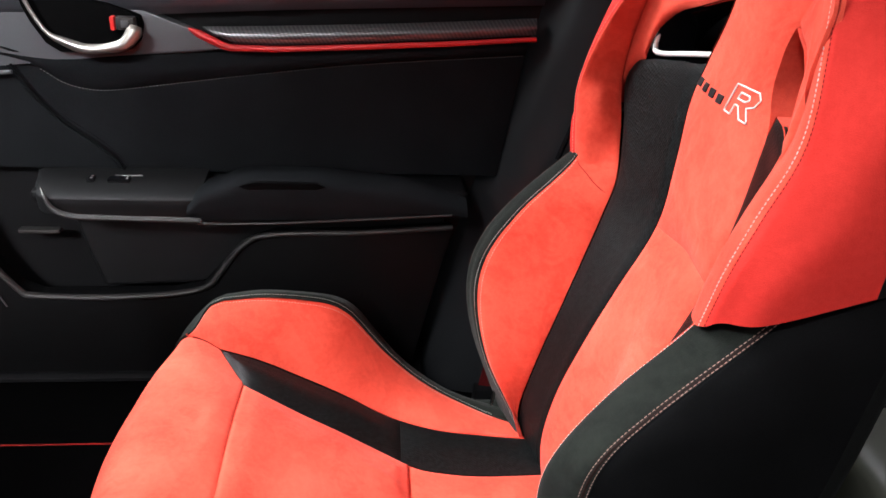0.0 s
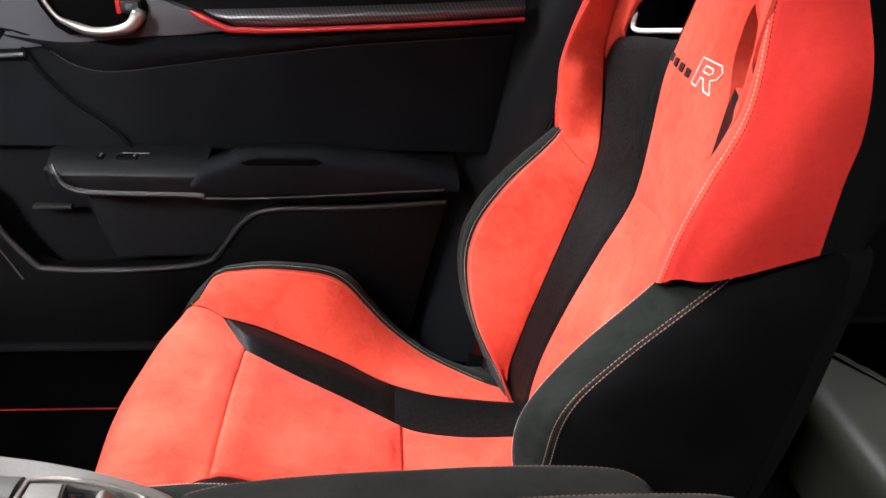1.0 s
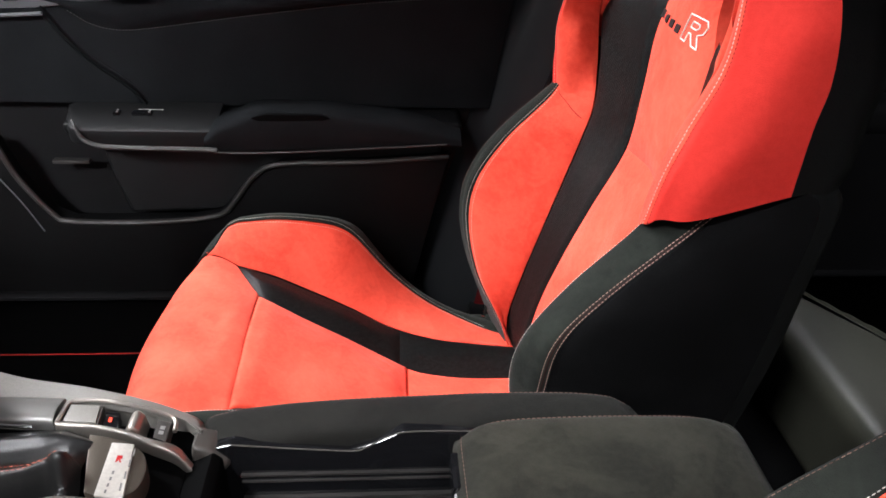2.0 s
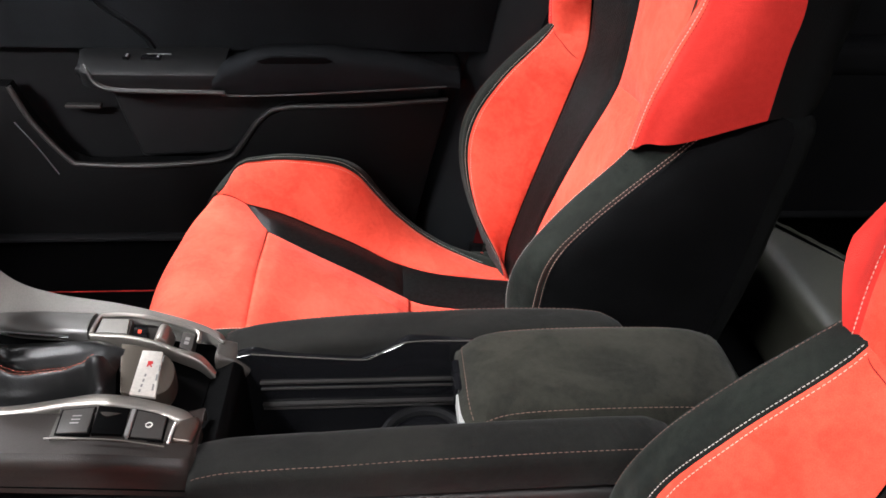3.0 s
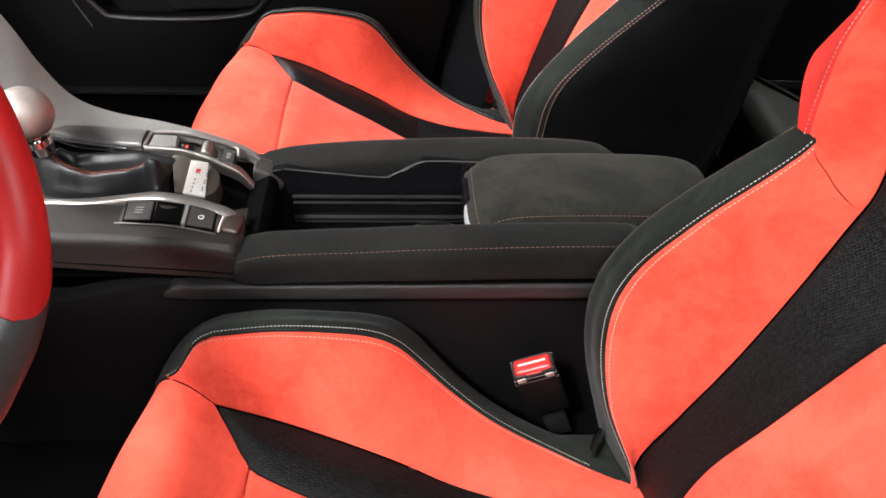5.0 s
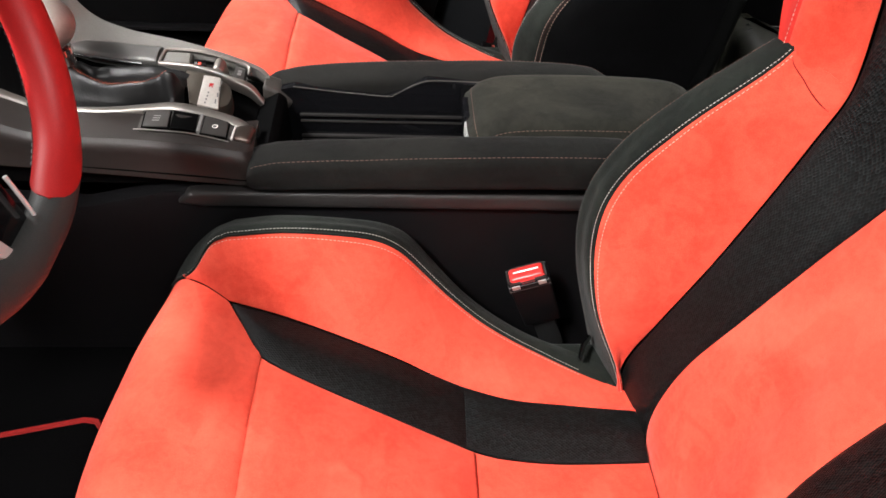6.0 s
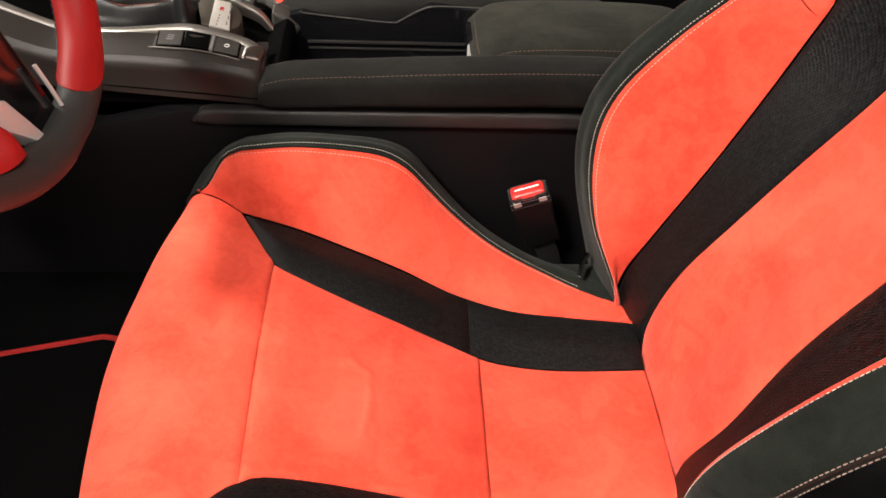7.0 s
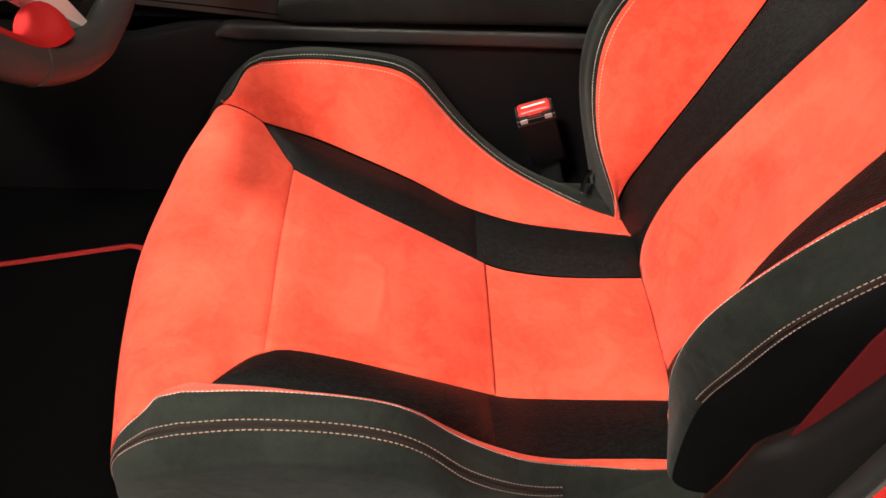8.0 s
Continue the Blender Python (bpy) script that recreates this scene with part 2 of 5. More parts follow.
DECK = material("black_grained_plastic", (0.0074, 0.0076, 0.0080), 0.5, grain=0.12, patch=0.1, bump=0.4, bump_scale=900, spec=0.16)
INLAY = material("satin_inlay", (0.10, 0.097, 0.092), 0.38, 0.3, grain=0.04, patch=0.05)
CARBON = carbon_weave("twill_trim")
PAINT = material("red_car_paint", (0.49, 0.014, 0.0084), 0.25, coat=0.8)
RUBBER = material("rubber_seal", (0.0084, 0.0084, 0.0084), 0.6, bump=0.2)
BUCKLE_RED = material("red_plastic", (0.525, 0.021, 0.0175), 0.35)
WHITE = material("white_plate", (0.8000, 0.7800, 0.7300), 0.35, grain=0.04)
HEADLINER = material("headliner", (0.10, 0.10, 0.10), 0.95, grain=0.1, bump=0.3)
WALL = material("hall_wall", (0.24, 0.24, 0.235), 0.9, grain=0.05, patch=0.08, patch_scale=2)
HALL_FLOOR = material("hall_floor", (0.1, 0.1, 0.1), 0.5, grain=0.1, patch=0.15, patch_scale=3)


# ---- mesh helpers ----
def part(name, bm, mat, parent=None, label="", smooth=True):
    me = bpy.data.meshes.new(name)
    bmesh.ops.recalc_face_normals(bm, faces=bm.faces)
    bm.to_mesh(me)
    bm.free()
    me.materials.append(mat)
    if smooth:
        me.polygons.foreach_set("use_smooth", [True] * len(me.polygons))
        me.set_sharp_from_angle(angle=radians(42))
    ob = new(name, me)
    if parent is not None:
        ob.parent = parent
    if label:
        tagged(ob, label)
    return ob


def thing(name, label, category, group="", kind="", at=(0, 0, 0)):
    e = new(name)
    e.empty_display_size = 0.05
    e.location = at
    return tagged(e, label, category, group, kind)


def spline(points, n):
    """n points along a smooth curve through the given ones (Catmull-Rom, even in the index)."""
    p = np.array(points, float)
    p = np.vstack([2 * p[0] - p[1], p, 2 * p[-1] - p[-2]])
    out = []
    for s in np.linspace(0, len(p) - 3, n):
        i = min(int(s), len(p) - 4)
        t = s - i
        a, b, c, d = p[i:i + 4]
        out.append(0.5 * (2 * b + (c - a) * t + (2 * a - 5 * b + 4 * c - d) * t ** 2 + (3 * b - a - 3 * c + d) * t ** 3))
    return np.array(out)


def along(points, xs, axis=0):
    """Rows of a line (x, y, z) resampled at values of one axis, smoothed."""
    p = np.array(spline(points, 200))
    o = p[:, axis].argsort()
    return np.stack([np.interp(xs, p[o, axis], p[o, k]) for k in range(3)], 1)


def grid_normals(g):
    du, dv = np.gradient(g, axis=0), np.gradient(g, axis=1)
    n = np.cross(du, dv)
    return n / np.maximum(np.linalg.norm(n, axis=2, keepdims=True), 1e-9)


def smooth01(x):
    x = np.clip(x, 0, 1)
    return x * x * (3 - 2 * x)


def puffed(g, tuck=0.004, dome=0.006, edge=0.014, flip=False, sides=(1, 1, 1, 1), ripple=0.0, seed=0):
    """An upholstered panel: the grid g (rows, columns, xyz) domed outwards, its borders tucked into the seams.
    sides: which of first row, last row, first column, last column are seams."""
    n = grid_normals(g) * (-1 if flip else 1)
    ru = np.linalg.norm(np.diff(g, axis=0), axis=2).cumsum(0)
    ru = np.vstack([np.zeros((1, g.shape[1])), ru])
    rv = np.linalg.norm(np.diff(g, axis=1), axis=2).cumsum(1)
    rv = np.hstack([np.zeros((g.shape[0], 1)), rv])
    lu, lv = np.maximum(ru[-1:], 1e-6), np.maximum(rv[:, -1:], 1e-6)
    d = np.full(g.shape[:2], 9.0)
    if sides[0]: d = np.minimum(d, ru)
    if sides[1]: d = np.minimum(d, lu - ru)
    if sides[2]: d = np.minimum(d, rv)
    if sides[3]: d = np.minimum(d, lv - rv)
    r = np.clip(d / edge, 0, 1)
    off = -tuck * (1 - np.sqrt(1 - (1 - r) ** 2))
    off = off + dome * np.sin(np.pi * np.clip(rv / lv, 0, 1)) * smooth01(d / 0.03)
    if ripple:
        for i in range(g.shape[0]):
            for j in range(g.shape[1]):
                q = Vector(g[i, j]) * 13
                off[i, j] += ripple * smooth01(d[i, j] / 0.03) * noise.noise(q + Vector((seed, 0, 0)))
    return g + n * off[..., None], n


def solid_grid(g, n, thick=0.008):
    """A closed sheet of that thickness, with a UV map in metres."""
    R, C = g.shape[:2]
    bm = bmesh.new()
    uv = bm.loops.layers.uv.new("UVMap")
    ru = np.vstack([[0], np.linalg.norm(np.diff(g[:, C // 2], axis=0), axis=1)[:, None]]).cumsum()
    rv = np.hstack([[0], np.linalg.norm(np.diff(g[R // 2], axis=0), axis=1)]).cumsum()
    top = [[bm.verts.new(g[i, j]) for j in range(C)] for i in range(R)]
    low = [[bm.verts.new(g[i, j] - n[i, j] * thick) for j in range(C)] for i in range(R)]
    for i in range(R - 1):
        for j in range(C - 1):
            ids = ((i, j), (i + 1, j), (i + 1, j + 1), (i, j + 1))
            f = bm.faces.new([top[a][b] for a, b in ids])
            for loop, (a, b) in zip(f.loops, ids):
                loop[uv].uv = (ru[a], rv[b])
            bm.faces.new([low[a][b] for a, b in reversed(ids)])
    rim = [(i, 0) for i in range(R)] + [(R - 1, j) for j in range(1, C)] + [(i, C - 1) for i in range(R - 2, -1, -1)] + [(0, j) for j in range(C - 2, 0, -1)]
    for (a, b), (c, d) in zip(rim, rim[1:] + rim[:1]):
        bm.faces.new((top[a][b], low[a][b], low[c][d], top[c][d]))
    bmesh.ops.remove_doubles(bm, verts=bm.verts, dist=0.0002)
    return bm


def between(lines, cols):
    """Columns laid between neighbouring lines (each rows x 3): cols[k] steps between line k and k+1."""
    out = []
    for k, (a, b) in enumerate(zip(lines, lines[1:])):
        for j in range(cols[k]):
            out.append(a + (b - a) * (j / cols[k]))
    out.append(lines[-1])
    return np.stack(out, 1)


def box_bm(x0, x1, y0, y1, z0, z1, bevel=0.0, seg=2, bm=None):
    bm = bm or bmesh.new()
    v = bmesh.ops.create_cube(bm, size=1.0, matrix=Matrix.LocRotScale(((x0 + x1) / 2, (y0 + y1) / 2, (z0 + z1) / 2), None, (x1 - x0, y1 - y0, z1 - z0)))["verts"]
    if bevel:
        bmesh.ops.bevel(bm, geom=list({e for w in v for e in w.link_edges}), offset=bevel, segments=seg, affect="EDGES", profile=0.6)
    return bm


def sweep_bm(path, radius, sides=10, closed=False, squash=None, bm=None):
    """A tube along a path; radius a number or one per point; squash scales it across the second axis."""
    p = np.array(path, float)
    R = len(p)
    rad = np.full(R, radius) if np.isscalar(radius) else np.array(radius, float)
    bm = bm or bmesh.new()
    t = np.gradient(p, axis=0) if not closed else (np.roll(p, -1, 0) - np.roll(p, 1, 0))
    t /= np.maximum(np.linalg.norm(t, axis=1, keepdims=True), 1e-9)
    up = np.array((0.0, 0.0, 1.0)) if abs(t[:, 2]).mean() < 0.8 else np.array((1.0, 0.0, 0.0))
    rings = []
    for i in range(R):
        a = np.cross(t[i], up)
        a /= max(np.linalg.norm(a), 1e-9)
        b = np.cross(a, t[i])
        rings.append([bm.verts.new(p[i] + rad[i] * (a * math.cos(q) * (squash or 1) + b * math.sin(q))) for q in np.arange(sides) * 2 * math.pi / sides])
    for i in range(R if closed else R - 1):
        A, B = rings[i], rings[(i + 1) % R]
        for k in range(sides):
            bm.faces.new((A[k], A[(k + 1) % sides], B[(k + 1) % sides], B[k]))
    if not closed:
        bm.faces.new(rings[0][::-1])
        bm.faces.new(rings[-1])
    return bm


def prism_bm(outline, axis, lo, hi, bevel=0.0, seg=2):
    """A polygon drawn in the two other axes, pulled along one axis from lo to hi."""
    bm = bmesh.new()

    def place(a, b, c):
        return {"x": (c, a, b), "y": (a, c, b), "z": (a, b, c)}[axis]

    v = [bm.verts.new(place(a, b, lo)) for a, b in outline]
    f = bm.faces.new(v)
    e = bmesh.ops.extrude_face_region(bm, geom=[f])
    bmesh.ops.translate(bm, verts=[w for w in e["geom"] if isinstance(w, bmesh.types.BMVert)], vec=Vector(place(0, 0, hi - lo)))
    if bevel:
        bmesh.ops.bevel(bm, geom=list(bm.edges), offset=bevel, segments=seg, affect="EDGES", profile=0.6)
    return bm


def stitch_bm(curve, normal, pitch=0.0046, length=0.0032, r=0.00055, lift=0.0003):
    """Short thread dashes along a curve on a surface."""
    c, n = np.array(curve), np.array(normal)
    s = np.r_[0, np.linalg.norm(np.diff(c, axis=0), axis=1)].cumsum()
    bm = bmesh.new()
    for k in range(int(s[-1] / pitch)):
        a, b = k * pitch, k * pitch + length
        pa, pb = (np.array([np.interp(q, s, c[:, i]) for i in range(3)]) for q in (a, b))
        nn = np.array([np.interp(a, s, n[:, i]) for i in range(3)])
        nn /= max(np.linalg.norm(nn), 1e-9)
        d = (pb - pa) / max(np.linalg.norm(pb - pa), 1e-9)
        w = np.cross(d, nn)
        w /= max(np.linalg.norm(w), 1e-9)
        ring = []
        for q, k2 in ((pa, 0.55), ((pa + pb) / 2, 1.0), (pb, 0.55)):
            o = q + nn * lift
            ring.append([bm.verts.new(o + (w * math.cos(g) + nn * math.sin(g)) * r * k2) for g in (0, 1.2566, 2.513, 3.77, 5.027)])
        for A, B in zip(ring, ring[1:]):
            for i in range(5):
                bm.faces.new((A[i], A[(i + 1) % 5], B[(i + 1) % 5], B[i]))
        bm.faces.new(ring[0])
        bm.faces.new(ring[-1])
    return bm
# ---- the sports seat ----
def sample(points, s):
    """Smooth curve through rows of control points at fractional row numbers s."""
    p = np.array(points, float)
    q = np.vstack([2 * p[0] - p[1], p, 2 * p[-1] - p[-2]])
    out = []
    for v in np.atleast_1d(s):
        i = min(max(int(v), 0), len(p) - 2)
        t = v - i
        a, b, c, d = q[i:i + 4]
        out.append(0.5 * (2 * b + (c - a) * t + (2 * a - 5 * b + 4 * c - d) * t ** 2 + (3 * b - a - 3 * c + d) * t ** 3))
    return np.array(out)


def across(lines, n):
    """A grid whose columns follow a smooth section through the lines."""
    stack = np.stack(lines, 1)
    s = np.linspace(0, len(lines) - 1, n)
    return np.stack([sample(row, s) for row in stack], 0)


def mirrored(a):
    return a * np.array((1, -1, 1))


def finer(g, k):
    """The same grid with k times as many rows and columns."""
    R, C = g.shape[:2]
    cols = sample(np.swapaxes(g, 0, 1).reshape(C, -1), np.linspace(0, C - 1, (C - 1) * k + 1)).reshape(-1, R, 3)
    return np.swapaxes(sample(np.swapaxes(cols, 0, 1).reshape(R, -1), np.linspace(0, R - 1, (R - 1) * k + 1)).reshape((R - 1) * k + 1, -1, 3), 0, 1).swapaxes(0, 1)


def creased(g, marks):
    """Soft folds pressed into a panel: each from one place to another, with a width and a height."""
    g = g.copy()
    for (x0, y0), (x1, y1), wide, high in marks:
        d = np.array((x1 - x0, y1 - y0))
        L = np.linalg.norm(d)
        d = d / L
        px, py = g[..., 0] - x0, g[..., 1] - y0
        t = np.clip((px * d[0] + py * d[1]) / L, 0, 1)
        off = -px * d[1] + py * d[0] + 0.002 * np.sin(t * 5.0 + x0 * 90)
        over = np.hypot(px - t * L * d[0], py - t * L * d[1])
        r = np.hypot(off, np.maximum(over - np.abs(-px * d[1] + py * d[0]), 0)) / wide
        g[..., 2] += high * np.exp(-r ** 2) * (0.3 + 0.7 * np.sin(np.pi * np.clip(t, 0.05, 0.95)))
    return g


def sports_seat(at, label, lean, shift, marks=()):
    seat = thing("sports_seat", label, "car seat", "front seats")

    back = np.zeros(3)

    def panel(name, g, mat, out, label="", thick=0.003, parent=seat, **kw):
        g = g + back
        d, n = puffed(g, flip=(grid_normals(g) @ np.array(out, float)).mean() < 0, **kw)
        ob = part(name, solid_grid(d, n, thick), mat, parent, label)
        return ob, d, n

    def thread(name, d, n, col, mat, parent, shift=0.0, rows=None, pitch=0.0036, r=0.00042):
        c = d[:, col] if isinstance(col, int) else d[:, int(col)] * (1 - col % 1) + d[:, min(int(col) + 1, d.shape[1] - 1)] * (col % 1)
        m = n[:, int(col)]
        if rows:
            c, m = c[rows[0]:rows[1]], m[rows[0]:rows[1]]
        if name == "seam_welt":
            part(name, sweep_bm(c - m * 0.0012, r, 8), mat, parent, "dark brown welt between two stitched rows")
            return
        part(name, stitch_bm(c, m, pitch, pitch * 0.68, r), mat, parent)

    # cushion: lines that run from the back to the front edge, the nose below it
    xs = np.linspace(0.19, -0.254, 46)
    sb_r = [(0.19, 0.058, 0.082), (0.097, 0.056, 0.084), (0.036, 0.058, 0.091), (0.006, 0.061, 0.099), (-0.024, 0.066, 0.113), (-0.083, 0.075, 0.144), (-0.14, 0.087, 0.169), (-0.193, 0.1, 0.193), (-0.217, 0.113, 0.199), (-0.233, 0.138, 0.203), (-0.254, 0.17, 0.211)]
    sa_r = [(0.19, 0.117, 0.092), (0.105, 0.12, 0.099), (0.04, 0.121, 0.109), (-0.021, 0.133, 0.122), (-0.083, 0.145, 0.15), (-0.143, 0.155, 0.175), (-0.199, 0.161, 0.199), (-0.254, 0.17, 0.212)]
    sb_l = [(0.19, -0.108, 0.082), (0.097, -0.109, 0.085), (0.036, -0.112, 0.092), (0.005, -0.114, 0.1), (-0.024, -0.115, 0.114), (-0.099, -0.118, 0.151), (-0.151, -0.119, 0.174), (-0.195, -0.123, 0.193), (-0.215, -0.131, 0.199), (-0.233, -0.145, 0.203), (-0.254, -0.173, 0.211)]
    sa_l = [(0.19, -0.179, 0.088), (0.105, -0.181, 0.096), (0.04, -0.187, 0.112), (-0.021, -0.193, 0.148), (-0.06, -0.190, 0.163), (-0.1, -0.185, 0.170), (-0.143, -0.181, 0.178), (-0.199, -0.177, 0.198), (-0.254, -0.173, 0.212)]
    ridge_l = [(0.19, 0.187, 0.088), (0.136, 0.188, 0.09), (0.088, 0.19, 0.102), (0.048, 0.195, 0.118), (0.013, 0.2, 0.138), (-0.028, 0.204, 0.172), (-0.058, 0.208, 0.206), (-0.078, 0.211, 0.234), (-0.104, 0.212, 0.253), (-0.142, 0.212, 0.264), (-0.198, 0.211, 0.27), (-0.254, 0.209, 0.266)]
    ridge = [(0.19, 0.142, 0.088), (0.136, 0.167, 0.09), (0.088, 0.186, 0.102), (0.048, 0.198, 0.118), (0.013, 0.206, 0.14), (-0.025, 0.218, 0.17), (-0.055, 0.222, 0.205), (-0.078, 0.221, 0.234), (-0.104, 0.217, 0.254), (-0.142, 0.214, 0.264), (-0.198, 0.211, 0.27), (-0.254, 0.209, 0.266)]
    outer = [(0.19, 0.19, 0.075), (0.1, 0.218, 0.085), (0.05, 0.236, 0.1), (0.0, 0.25, 0.135), (-0.04, 0.26, 0.18), (-0.07, 0.26, 0.222), (-0.1, 0.257, 0.242), (-0.145, 0.254, 0.251), (-0.205, 0.254, 0.254), (-0.254, 0.255, 0.246)]
    nose_c = [(-0.254, 0, 0.212), (-0.292, 0, 0.215), (-0.33, 0, 0.202), (-0.354, 0, 0.17), (-0.365, 0, 0.13), (-0.363, 0, 0.08), (-0.353, 0, 0.04)]
    nose_s = [(-0.254, 0.17, 0.212), (-0.281, 0.188, 0.216), (-0.308, 0.203, 0.21), (-0.327, 0.211, 0.182), (-0.336, 0.214, 0.135), (-0.335, 0.211, 0.08), (-0.328, 0.206, 0.04)]
    nose_r = [(-0.254, 0.209, 0.266), (-0.282, 0.208, 0.252), (-0.302, 0.211, 0.23), (-0.318, 0.215, 0.194), (-0.329, 0.217, 0.145), (-0.331, 0.214, 0.09), (-0.326, 0.207, 0.05)]
    nose_o = [(-0.254, 0.255, 0.246), (-0.282, 0.253, 0.232), (-0.304, 0.248, 0.21), (-0.318, 0.241, 0.18), (-0.325, 0.234, 0.14), (-0.327, 0.226, 0.1), (-0.32, 0.214, 0.05)]
    ns = np.linspace(0, 6, 27)[1:]

    def line(points, nose=None):
        a = along(points, xs)
        return np.vstack([a, sample(nose, ns)]) if nose else a

    SBR, SBL = line(sb_r, nose_s), line(sb_l, [(x, -y, z) for x, y, z in nose_s])
    CEN = np.vstack([0.5 * (along(sb_r, xs) + along(sb_l, xs)) + np.array((0, 0, 0.002)), sample(nose_c, ns)])
    blend = smooth01((xs - -0.17) / -0.084)[:, None]
    CEN[:len(xs)] += blend * (np.stack([xs, 0 * xs, 0 * xs + 0.212], 1) - CEN[:len(xs)])
    rear_seam, front_seam = int(np.abs(xs - 0.004).argmin()), int(np.abs(xs + 0.217).argmin())
    bulge = np.stack([-0.004 * smooth01((np.arange(len(SBR)) - len(xs)) / 8), 0 * SBR[:, 0], 0 * SBR[:, 0] + 0.001], 1)
    centre = across([SBR, 0.5 * (SBR + CEN) + bulge, CEN, 0.5 * (SBL + CEN) + bulge, SBL], 25)
    cushion, _, _ = panel("cushion_front", creased(finer(centre[front_seam:], 3), marks), RED, (0, 0, 1), "bright red suede front edge", dome=0.004, ripple=0.0026, tuck=0.002, edge=0.007, sides=(1, 0, 0, 0))
    cushion_mid, _, _ = panel("cushion_centre", creased(finer(centre[rear_seam:front_seam + 1], 4), marks), RED, (0, 0, 1), "bright red suede seat centre, lightly creased", dome=0.004, ripple=0.0034, seed=4, tuck=0.0035, edge=0.007)
    panel("cushion_rear", centre[:rear_seam + 1], RED, (0, 0, 1), dome=0.004, tuck=0.0035, edge=0.007, ripple=0.002, seed=9)
    for side in (1, -1):
        k = np.array((1, side, 1))
        sb, sa = (along(sb_r, xs), along(sa_r, xs)) if side > 0 else (along(sb_l, xs), along(sa_l, xs))
        cut = int(np.abs(xs + 0.012).argmin())
        strip = across([sb, 0.5 * (sb + sa) + np.array((0, 0, 0.001)), sa], 10)
        strip[-1] = 0.6 * strip[-1] + 0.4 * strip[-2]
        for name, rows in (("mesh_insert_rear", slice(0, cut + 1)), ("mesh_insert_front", slice(cut, len(xs)))):
            panel(name, strip[rows], KNIT, (0, 0, 1), "black knitted mesh insert", dome=0.003, tuck=0.002, edge=0.005)
        rg = line(ridge if side > 0 else ridge_l, nose_r) * k
        sn = np.vstack([sa, sample(nose_s, ns) * k])
        meet = smooth01((np.arange(len(rg)) - len(xs) - 1) / 7)[:, None]
        rg = rg + meet * (sn + np.array((0, .002 * side, 0)) - rg)
        last = len(xs) + 8
        ot = line(outer, nose_o) * k
        low = ot.copy()
        low[:, 2] = np.linspace(0.02, 0.03, len(low))
        low[:, 1] = np.where(np.abs(low[:, 1]) < 0.205, low[:, 1], side * np.minimum(np.abs(low[:, 1]) + 0.004, 0.262))
        mid = ot + np.array((0, 0.007 * side, -0.035))
        mid[:, 2] = np.maximum(mid[:, 2], 0.045)
        wide = np.clip(np.linalg.norm(rg - sn, axis=1) / .04, 0, 1)[:, None]
        whole = across([sn, 0.6 * sn + 0.4 * rg + wide * np.array((0, -0.004 * side, -0.004)), rg, 0.5 * (rg + ot) + np.array((0, 0, 0.006)), ot, mid, low], 43)
        bolster, fd, fn = panel("cushion_bolster", whole[:last, :15], RED, (0, -side, 1), "raised red suede thigh bolster", dome=0.002, tuck=0.0008, edge=0.005, ripple=0.002, seed=side + 7)
        skin = whole[:, 14:]
        cover, cd, cn = panel("bolster_cover", skin, SUEDE, (0, side, 0.5), "black suede bolster cover with contrast stitching", dome=0.0, tuck=0.002, edge=0.006, sides=(0, 0, 1, 0))
        thread("white_stitching", cd, cn, 1.0, WHITE_THREAD, cover, rows=(6, len(xs) + 11))
        if side > 0:
            thread("red_stitching", fd, fn, 13.2, PINK_THREAD, bolster, rows=(6, len(fd) - 2), pitch=.0042, r=0.00046)
        if side < 0:
            thread("seam_welt", cd, cn, 8.6, WELT, cover, rows=(14, len(xs) + 16), r=0.0020)
        for col in (7.6, 9.6) if side < 0 else ():
            thread("double_stitching", cd, cn, col, PALE_RED_THREAD, cover, rows=(14, len(xs) + 16), pitch=.0044, r=0.0005)
        if side < 0:
            continue
        piping = sweep_bm(spline(rg[3:len(xs) + 12], 90) + np.array((0, 0, 0.0005)), 0.0014, 6)
        part("piping", piping, SUEDE, cover)

    # backrest: lines from the bottom to the top, row by row; set a little off the cushion's middle
    back[:] = shift
    cen = [(.195, 0, .04), (.208, 0, .12), (.228, 0, .20), (.249, 0, .29), (.271, 0, .37), (.297, 0, .455), (.309, 0, .53), (.317, 0, .59), (.324, 0, .635), (.334, 0, .70), (.349, 0, .77), (.378, 0, .87)]
    bb = [(.2, .074, .035), (.187, .082, .111), (.2, .088, .19), (.225, .078, .28), (.256, .074, .361), (.293, .072, .449), (.305, .078, .523), (.312, .083, .592), (.322, .077, .64), (.334, .069, .695), (.349, .074, .77), (.385, .07, .864)]
    ba = [(.178, .151, .059), (.171, .144, .133), (.185, .136, .21), (.208, .134, .291), (.233, .141, .363), (.257, .152, .428), (.271, .16, .474), (.279, .187, .532), (.284, .218, .596), (.292, .192, .683), (.31, .149, .765), (.35, .117, .856)]
    ed = [(.187, .131, .039), (.166, .136, .111), (.124, .158, .2), (.109, .184, .28), (.12, .195, .344), (.161, .192, .413), (.23, .196, .49), (.227, .206, .541), (.227, .218, .581), (.242, .224, .638), (.263, .199, .712), (.313, .145, .821)]
    ed_far = [(.229, .205, .473), (.225, .211, .533), (.226, .211, .58), (.245, .208, .64), (.276, .175, .714), (.336, .115, .824)]
    ed_low_near = [(.197, .149, .035), (.169, .147, .107), (.135, .166, .202), (.118, .183, .285), (.127, .19, .348), (.171, .185, .41), (.237, .185, .486), (.239, .19, .53), (.245, .2, .58), (.262, .2, .638), (.28, .18, .712), (.32, .13, .821)]
